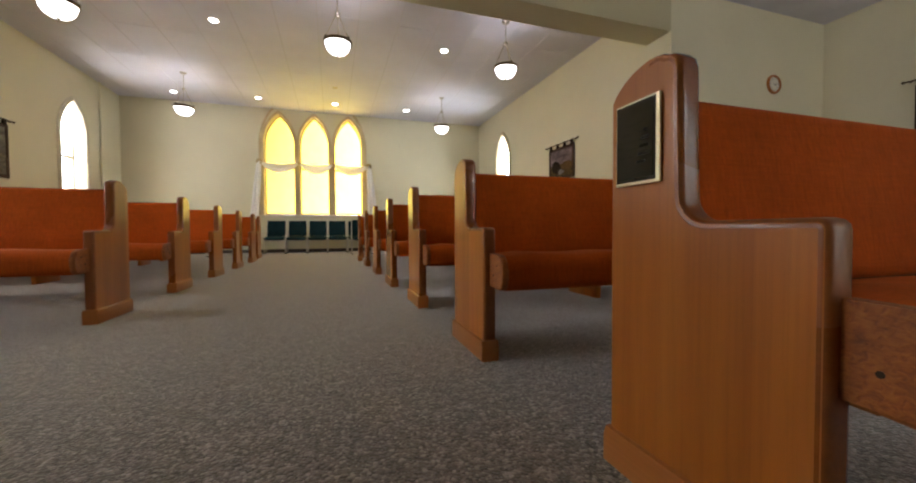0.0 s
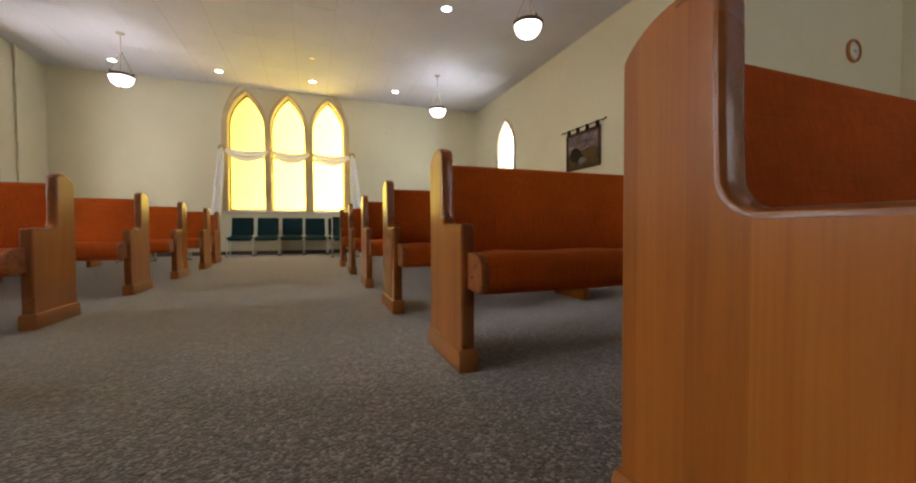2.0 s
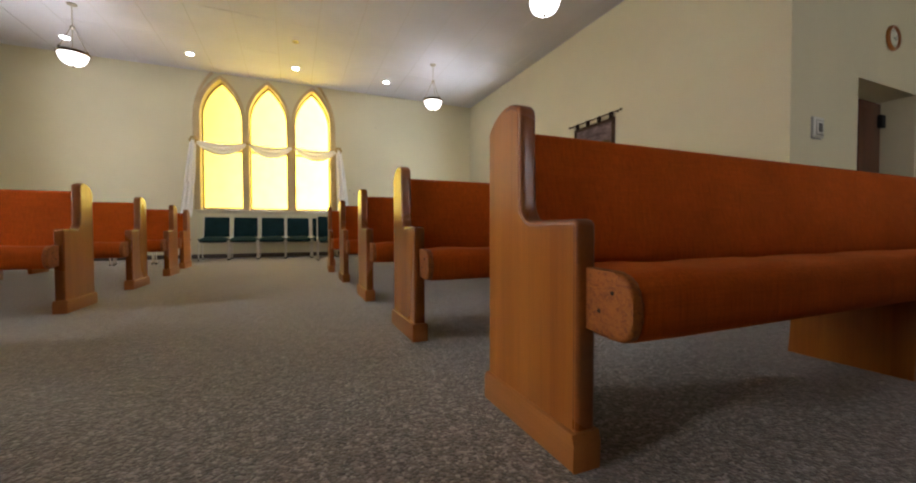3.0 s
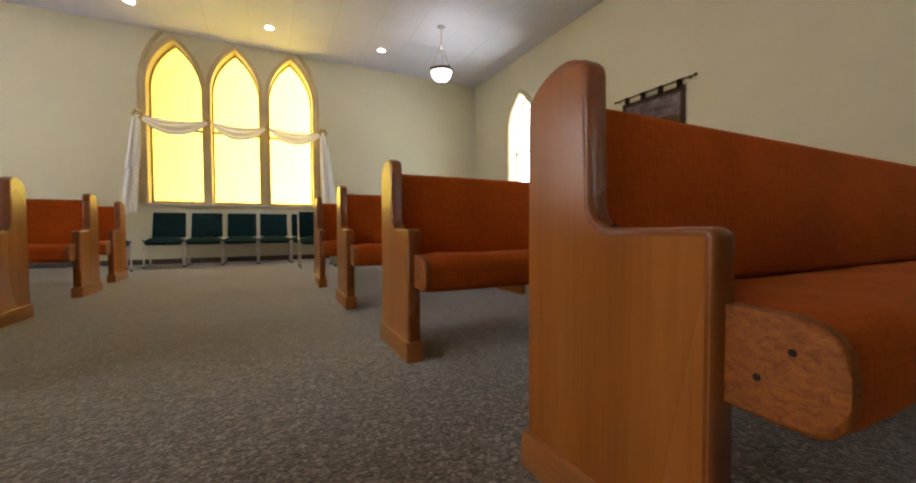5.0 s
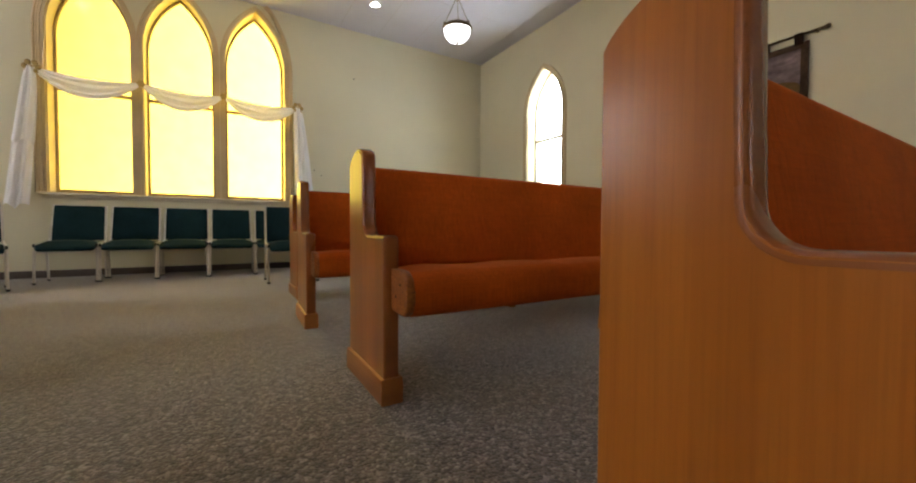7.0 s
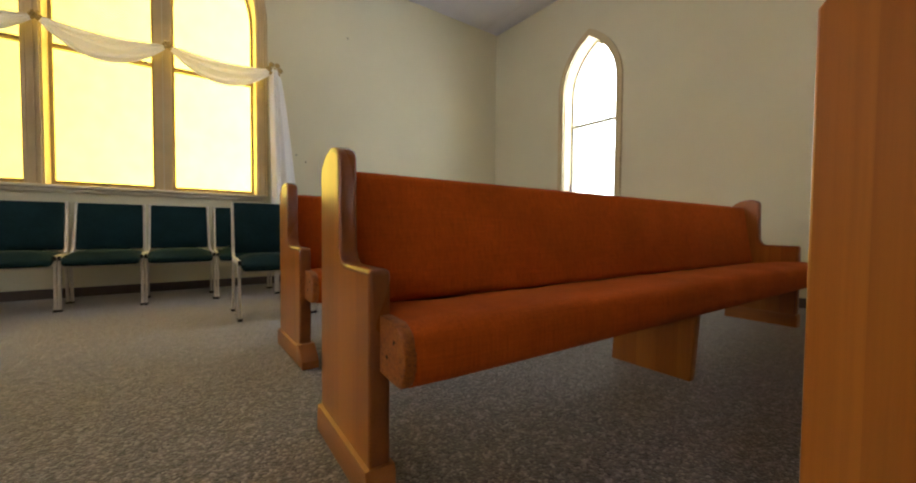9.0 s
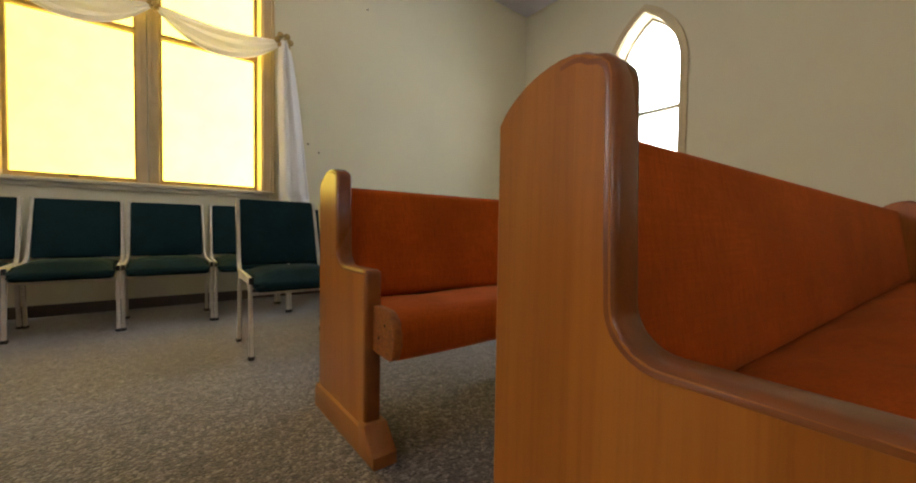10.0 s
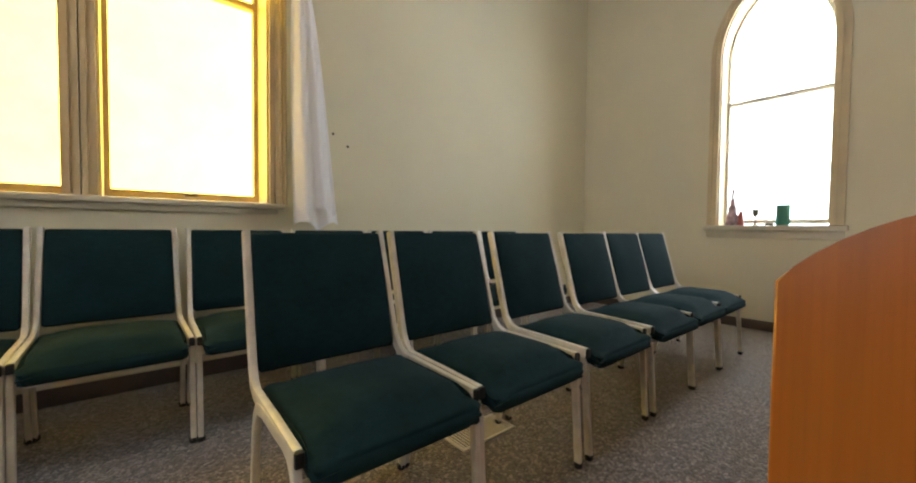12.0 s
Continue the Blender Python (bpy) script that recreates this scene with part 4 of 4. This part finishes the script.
for k in range(-2, 7):
    chairs.append(copy_thing(chair, pose(0.458 + 0.505 * k, ROW_B + 0.006 * (k % 2), 0, 0, 0, (k * 5 % 3 - 1) * 0.7)))
for x, y, turn in ((-1.05, 10.22, 20), (-1.56, 10.06, 15), (-2.08, 9.95, 12)):
    chairs.append(copy_thing(chair, pose(x, y, 0, 0, 0, turn)))

# floor register
reg = thing("floor_register", "cream slotted metal floor register in the carpet", "register", at=(2.145, 10.10, 0))
bm = mesh()
for x0, x1, y0, y1 in ((-0.15, 0.15, -0.075, -0.062), (-0.15, 0.15, 0.062, 0.075), (-0.15, -0.137, -0.062, 0.062), (0.137, 0.15, -0.062, 0.062)):
    box(bm, x0, x1, y0, y1, 0.001, 0.008, 0.002)
part("frame", bm, ALMOND, reg)
part("duct", box(mesh(), -0.137, 0.137, -0.062, 0.062, 0.001, 0.002), HOLE, reg, smooth=False)
for k in range(18):
    x = -0.128 + 0.0150 * k
    part("slat", box(mesh(), x - 0.003, x + 0.003, -0.062, 0.062, 0.003, 0.007), ALMOND, reg, smooth=False)

# ---- ceiling lights ----
def make_pendant():
    """A three-rod bowl pendant; its origin is on the ceiling."""
    p = thing("pendant_light", "lit frosted glass bowl pendant with a bronze rim", "pendant light", "bowl pendants")
    part("canopy", lathe(mesh(), [(0, 0), (0.062, 0), (0.06, -0.012), (0.03, -0.028), (0, -0.03)], 24), NICKEL, p)
    bm = rod(mesh(), (0, 0, -0.028), (0, 0, -0.33), 0.006)
    part("stem", bm, NICKEL, p)
    hub = part("hub", lathe(mesh(), [(0, -0.30), (0.012, -0.305), (0.03, -0.325), (0.032, -0.345), (0.014, -0.365), (0, -0.37)], 16), NICKEL, p)
    for k in range(3):
        a = radians(120 * k + 35)
        c, s = math.cos(a), math.sin(a)
        part("rod", rod(mesh(), (0.02 * c, 0.02 * s, -0.345), (0.168 * c, 0.168 * s, -0.675), 0.005), NICKEL, p)
        part("knob", lathe(mesh(), [(0, -0.655), (0.012, -0.66), (0.016, -0.675), (0.012, -0.69), (0, -0.695)], 10, (0.172 * c, 0.172 * s, 0)), BRONZE, p)
    part("rim", lathe(mesh(), [(0.158, -0.69), (0.178, -0.688), (0.19, -0.70), (0.186, -0.722), (0.174, -0.735), (0.166, -0.722), (0.158, -0.69)], 36), BRONZE, p, "dark bronze rim")
    prof = [(0.168 * math.cos(radians(a)) ** 0.8, -0.715 - 0.165 * math.sin(radians(a))) for a in range(0, 90, 9)] + [(0, -0.88)]
    part("bowl", lathe(mesh(), prof, 36), BOWL, p, "glowing frosted glass bowl")
    for k in range(2):
        x = 0.06 - 0.12 * k
        part("bulb", lathe(mesh(), [(0, -0.79), (0.02, -0.785), (0.04, -0.765), (0.046, -0.745), (0.04, -0.725), (0.02, -0.708), (0, -0.703)], 14, (x, 0, 0)), BULB, p, "lit bulb inside the bowl")
    part("finial", lathe(mesh(), [(0, -0.872), (0.018, -0.878), (0.02, -0.888), (0.009, -0.896), (0.011, -0.908), (0, -0.916)], 14), BRONZE, p)
    return p


pend = make_pendant()
PEND = ((3.478, 5.80), (3.44, 9.43), (0.934, 5.75), (-2.055, 9.56), (-2.074, 5.75))
pend.matrix_basis = pose(*PEND[0], CEIL)
for k, (x, y) in enumerate(PEND[1:]):
    copy_thing(pend, pose(x, y, CEIL, 0, 0, 31 * k + 17))

can = thing("recessed_downlight", "lit white recessed ceiling downlight", "downlight", "recessed downlights")
part("trim_ring", lathe(mesh(), [(0.062, -0.002), (0.088, -0.002), (0.09, -0.008), (0.062, -0.012), (0.062, -0.002)], 28), WHITE_PLASTIC, can)
part("lens", lathe(mesh(), [(0.0, -0.009), (0.0615, -0.009), (0.0615, -0.004), (0, -0.004)], 28), CAN_LAMP, can, "glowing lens")
CANS = ((-0.86, 10.725), (0.941, 10.655), (2.78, 10.638), (-2.656, 10.835), (-0.882, 7.10), (2.81, 7.0))
can.matrix_basis = pose(*CANS[0], CEIL - 0.003)
for x, y in CANS[1:]:
    copy_thing(can, pose(x, y, CEIL - 0.003))

vent = thing("ceiling_vent", "small dark round ceiling fitting", "ceiling fitting", at=(0.928, 9.482, CEIL - 0.003))
part("flange", lathe(mesh(), [(0.03, -0.001), (0.058, -0.001), (0.06, -0.008), (0.03, -0.012), (0.03, -0.001)], 24), NICKEL, vent)
part("opening", lathe(mesh(), [(0, -0.006), (0.0298, -0.006), (0.0298, -0.002), (0, -0.002)], 20), BLACK, vent)

# ---- wall hangings ----
def picture_cloth(name, sky_c, hill_c, ground_c, dark_c):
    """Woven landscape: cloudy sky above a dark hill and meadow."""
    M = Mat(name, sky_c, 0.9, spec=0.1)
    sep = M.n("ShaderNodeSeparateXYZ")
    M.link(M.co, sep.inputs[0])
    cloud = M.noise(M.mapped(1, 3.0, 7.0), 1.4, 6, 0.65)
    sky_col = M.ramp(cloud, (0.32, tuple(c * 0.45 for c in sky_c)), (0.5, sky_c), (0.68, tuple(min(1, c * 1.9) for c in sky_c)))
    hill = M.noise(M.mapped(1, 5.0, 12.0), 2.0, 5, 0.65)
    land = M.ramp(hill, (0.35, ground_c), (0.6, hill_c))
    edge = M.t.nodes.new("ShaderNodeMath")
    edge.operation = "MULTIPLY_ADD"
    edge.inputs[1].default_value, edge.inputs[2].default_value = 0.22, -0.14
    M.link(cloud, edge.inputs[0])
    lt = M.t.nodes.new("ShaderNodeMath")
    lt.operation = "LESS_THAN"
    M.link(sep.outputs[2], lt.inputs[0])
    M.link(edge.outputs[0], lt.inputs[1])
    c = M.mix(sky_col, land, lt.outputs[0])
    weave = M.noise(M.mapped(500, 500, 500), 1.0, 2, 0.5)
    M.color(M.mix(c, M.ramp(weave, (0.3, grey(0.7)), (0.7, grey(1.2))), 0.7, "MULTIPLY"))
    M.bump(weave, 0.3, 0.002)
    return M.m


TAP_CLOTH = picture_cloth("tapestry_landscape", (0.20, 0.15, 0.16), (0.14, 0.085, 0.03), (0.035, 0.035, 0.025), (0.02, 0.01, 0.006))
TAP_PALE = picture_cloth("tapestry_faded", (0.16, 0.14, 0.12), (0.20, 0.17, 0.13), (0.10, 0.085, 0.065), (0.05, 0.04, 0.03))
TAP_BORDER = cloth("tapestry_border", (0.085, 0.052, 0.035), 600, 0.1, 0.4, 0.4)
DARK_YARN = cloth("dark_yarn", (0.030, 0.018, 0.012), 500, 0.1)
PALE_YARN = cloth("pale_yarn", (0.20, 0.18, 0.165), 500, 0.1)
TAN_YARN = cloth("tan_yarn", (0.15, 0.09, 0.035), 500, 0.1)


def blob(pts_y, pts_z, d0, d1):
    pts = list(zip(pts_y, pts_z))
    for _ in range(2):
        ring_pts = []
        for p, q in zip(pts, pts[1:] + pts[:1]):
            ring_pts += [(0.75 * p[0] + 0.25 * q[0], 0.75 * p[1] + 0.25 * q[1]), (0.25 * p[0] + 0.75 * q[0], 0.25 * p[1] + 0.75 * q[1])]
        pts = ring_pts
    return prism(mesh(), pts, 0, d0, d1)


def make_tapestry(at, rz, width, height, cloth_mat, label, shapes=True):
    """A woven hanging on a rod; its back is on x = 0, it faces -x, y runs along the wall."""
    t = thing("tapestry", label, "tapestry", at=at, rz=rz)
    h, w = height / 2, width / 2
    bm = mesh()
    cols, rows = 14, 8
    grid = [[bm.verts.new((-0.022 - 0.004 * math.sin(i * 1.3) * (j / rows), -w + width * i / cols, h - height * j / rows)) for i in range(cols + 1)] for j in range(rows + 1)]
    for j in range(rows):
        for i in range(cols):
            bm.faces.new((grid[j][i], grid[j][i + 1], grid[j + 1][i + 1], grid[j + 1][i]))
    r = bmesh.ops.extrude_face_region(bm, geom=list(bm.faces))
    for v in r["geom"]:
        if isinstance(v, bmesh.types.BMVert):
            v.co.x += 0.006
    part("cloth", bm, cloth_mat, t, "woven landscape picture")
    bw = 0.055
    for nm, y0, y1, z0, z1 in (("border", -w, w, h - bw, h), ("border", -w, w, -h, -h + bw), ("border", -w, -w + bw, -h + bw, h - bw), ("border", w - bw, w, -h + bw, h - bw)):
        part(nm, box(mesh(), -0.034, -0.029, y0, y1, z0, z1, 0.001), TAP_BORDER, t, "brown patterned woven border")
    n = 4
    for k in range(n):
        y = -w + 0.07 + (width - 0.14) * k / (n - 1)
        part("loop", box(mesh(), -0.045, -0.012, y - 0.03, y + 0.03, h - 0.02, h + 0.082, 0.004), DARK_YARN, t, "dark hanging loop")
    rail = part("rod", rod(mesh(), (-0.03, -w - 0.11, h + 0.068), (-0.03, w + 0.11, h + 0.068), 0.011), BRONZE, t)
    for s in (-1, 1):
        part("finial", lathe(mesh(), [(0, -0.02), (0.016, -0.012), (0.02, 0.0), (0.016, 0.012), (0, 0.02)], 12, (-0.03, s * (w + 0.12), h + 0.068)), BRONZE, rail)
        part("hook", box(mesh(), -0.042, -0.001, s * (w + 0.05) - 0.006, s * (w + 0.05) + 0.006, h + 0.048, h + 0.06), BRONZE, rail, smooth=False)
    if shapes:
        # plain woven patches: a large dark mound, a tan ridge and a small pale patch
        part("patch", blob([w - 0.11, w - 0.14, w - 0.22, w - 0.30, w - 0.40, w - 0.46, w - 0.42, w - 0.30, w - 0.16], [-0.06, 0.03, 0.07, 0.06, -0.01, -0.10, -0.17, -0.21, -0.16], -0.0335, -0.0302), DARK_YARN, t, "dark woven patch", smooth=False)
        part("patch", blob([w - 0.42, w - 0.55, w - 0.70, w - 0.82, w - 0.84, w - 0.60, w - 0.46], [-0.03, 0.015, 0.02, -0.02, -0.11, -0.15, -0.13], -0.0325, -0.0300), TAN_YARN, t, "tan woven patch", smooth=False)
        part("patch", blob([w - 0.34, w - 0.40, w - 0.47, w - 0.56, w - 0.54, w - 0.42, w - 0.35], [-0.17, -0.12, -0.13, -0.16, -0.20, -0.235, -0.22], -0.0355, -0.0337), PALE_YARN, t, "pale woven patch", smooth=False)
    return t


make_tapestry((ROOM_R, 6.93, 1.907), 0, 0.876, 0.65, TAP_CLOTH, "brown woven landscape tapestry on a dark rod")
make_tapestry((ROOM_L, 7.68, 1.82), 180, 0.86, 0.84, TAP_PALE, "faded pale woven tapestry on a dark rod", False)
make_tapestry((WING_R, 2.86, 2.10), 0, 0.80, 0.80, TAP_CLOTH, "dark woven tapestry hanging in the wing", False)

# ---- swags over the triple window ----
SWAG = (-0.973, -0.004, 0.885, 1.838)
SWAG_Z, SWAG_Y = 2.40, ROOM_F - 0.10


def drape_sheet(bm, rows):
    vs = [[bm.verts.new(p) for p in r] for r in rows]
    for a, b in zip(vs, vs[1:]):
        for i in range(len(a) - 1):
            bm.faces.new((a[i], a[i + 1], b[i + 1], b[i]))
    return bm


for k in range(3):
    a, b = SWAG[k] + 0.02, SWAG[k + 1] - 0.02
    rows = []
    for j in range(13):
        v = j / 12
        row = []
        for i in range(25):
            u = i / 24
            s = 4 * u * (1 - u)
            sag = s * (0.035 + 0.26 * v) + 0.012 * math.sin(9 * v + 3 * u) * s
            fold = 0.016 * math.sin(v * 21 + u * 2.0) * (0.35 + 0.65 * s)
            row.append((a + (b - a) * u, SWAG_Y - 0.02 + fold - 0.02 * s, SWAG_Z + 0.015 - 0.05 * v * (1 - s) - sag))
        rows.append(row)
    solid("window_swag", drape_sheet(mesh(), rows), VOILE, "sheer white voile swag draped across the window", "curtain", "sheer window drapery")


def tail_sheet(s, x, top, low, wide, out, phase):
    """One gathered length of voile that hangs and spreads from its holder."""
    rows = []
    for j in range(25):
        v = j / 24
        wdt = 0.03 + wide * v ** 0.45
        off = -0.02 - 0.14 * (v * (top - low) / 1.63) ** 1.1 if s < 0 else 0.01 + 0.10 * v
        row = []
        for i in range(37):
            u = i / 36 * 2 - 1
            y = SWAG_Y - 0.01 - out + 0.020 * math.sin(u * 7 + v * 1.5 + phase) * (0.5 + 0.5 * v) - 0.03 * (1 - u * u)
            hem = 0.06 * abs(math.sin(u * 2.4 + phase)) * max(0.0, v - 0.9) * 10
            row.append((x + off + u * wdt, y, top - (top - low) * v + hem))
        rows.append(row)
    return drape_sheet(mesh(), rows)


for s, x, z0, z1 in ((-1, SWAG[0], 0.80, 1.52), (1, SWAG[3], 0.84, 0.93)):
    tail = thing("window_tail", "sheer white voile tail hanging beside the window", "curtain", "sheer window drapery")
    part("under_fall", tail_sheet(s, x, SWAG_Z, z0, 0.115 if s > 0 else 0.075, 0.0, 0.0), VOILE, tail)
    part("outer_fall", tail_sheet(s, x - 0.012 * s, SWAG_Z, z1, 0.095 if s > 0 else 0.07, 0.03, 1.3), VOILE, tail)

for k, x in enumerate(SWAG):
    ho = thing("swag_holder", "small gilt floral curtain holder", "curtain holder", "swag holders", at=(x, ROOM_F, SWAG_Z + 0.01))
    part("stem", rod(mesh(), (0, -0.001, 0), (0, -0.10, 0), 0.012), GOLD, ho)
    big = 0.056 if k in (0, 3) else 0.030
    for q in range(6):
        a = radians(60 * q)
        bm = mesh()
        bmesh.ops.create_icosphere(bm, subdivisions=2, radius=big * 0.52)
        for v in bm.verts:
            v.co *= 1 + 0.25 * noise.noise(v.co * 70 + Vector((q, k, 0)))
        bmesh.ops.translate(bm, verts=bm.verts, vec=(big * math.cos(a), -0.125, big * math.sin(a)))
        part("petal", bm, GOLD, ho)
    part("centre", lathe(mesh(), [(0, -0.02), (0.014, -0.012), (0.016, 0), (0.01, 0.012), (0, 0.016)], 10, (0, -0.135, 0)), GOLD, ho)

# ---- things on the side window's sill ----
SZ, SX = SIDE_SILL + 0.004, ROOM_R + 0.0
solid("figurine", lathe(mesh(), [(0, 0), (0.055, 0), (0.06, 0.012), (0.05, 0.03), (0.045, 0.08), (0.03, 0.13), (0.034, 0.16), (0.02, 0.19), (0.024, 0.215), (0.012, 0.245), (0.01, 0.29), (0.016, 0.31), (0.005, 0.335), (0, 0.34)], 16, (SX, SIDE_C + 0.27, SZ)), painted("glazed_china", (0.45, 0.30, 0.33), 0.3, 0.4, 0.05, 30), "small glazed china ornament on the sill", "ornament")
solid("figurine", lathe(mesh(), [(0, 0), (0.03, 0), (0.032, 0.01), (0.02, 0.05), (0.024, 0.09), (0.013, 0.11), (0.014, 0.125), (0, 0.135)], 14, (SX - 0.01, SIDE_C + 0.205, SZ)), painted("red_china", (0.42, 0.10, 0.08), 0.3, 0.3, 0.05, 30), "small reddish china ornament on the sill", "ornament")
solid("goblet", lathe(mesh(), [(0, 0), (0.026, 0), (0.024, 0.006), (0.006, 0.014), (0.006, 0.075), (0.02, 0.09), (0.026, 0.14), (0.023, 0.142), (0.015, 0.10), (0, 0.088)], 16, (SX + 0.01, SIDE_C + 0.10, SZ)), metal("old_pewter", (0.25, 0.24, 0.16), 0.4), "small green-grey goblet on the sill", "goblet")
can_w = thing("pillar_candle", "green pillar candle on the sill", "candle", at=(SX + 0.01, SIDE_C - 0.09, SZ))
part("wax", lathe(mesh(), [(0, 0), (0.046, 0), (0.048, 0.004), (0.048, 0.17), (0.043, 0.176), (0.036, 0.169), (0, 0.167)], 20), JADE, can_w)
part("wick", rod(mesh(), (0, 0, 0.167), (0.002, 0, 0.18), 0.0015, 6), BLACK, can_w)
solid("incense_holder", box(mesh(), SX - 0.02, SX + 0.02, SIDE_C - 0.03, SIDE_C + 0.03, SZ, SZ + 0.014, 0.004), BLACK, "flat dark holder on the sill", "holder")

# sash lifts on the rear windows
for c in TRI_C:
    solid("sash_lift", box(mesh(), c - 0.03, c + 0.03, ROOM_F + 0.108, ROOM_F + 0.138, TRI_SILL + 0.03, TRI_SILL + 0.044, 0.003), BRONZE, "small dark sash lift on the bottom rail", "sash lift", "sash lifts")

# nails left in the rear wall
for x, z in ((2.091, 1.513), (2.198, 1.44), (2.72, 3.06)):
    bm = rod(mesh(), (x, ROOM_F + 0.004, z), (x, ROOM_F - 0.012, z), 0.004, 8)
    rod(bm, (x, ROOM_F - 0.012, z), (x, ROOM_F - 0.015, z), 0.009, 10)
    solid("nail", bm, BRONZE, "small dark nail stuck in the painted wall", "nail", "nails in the wall")
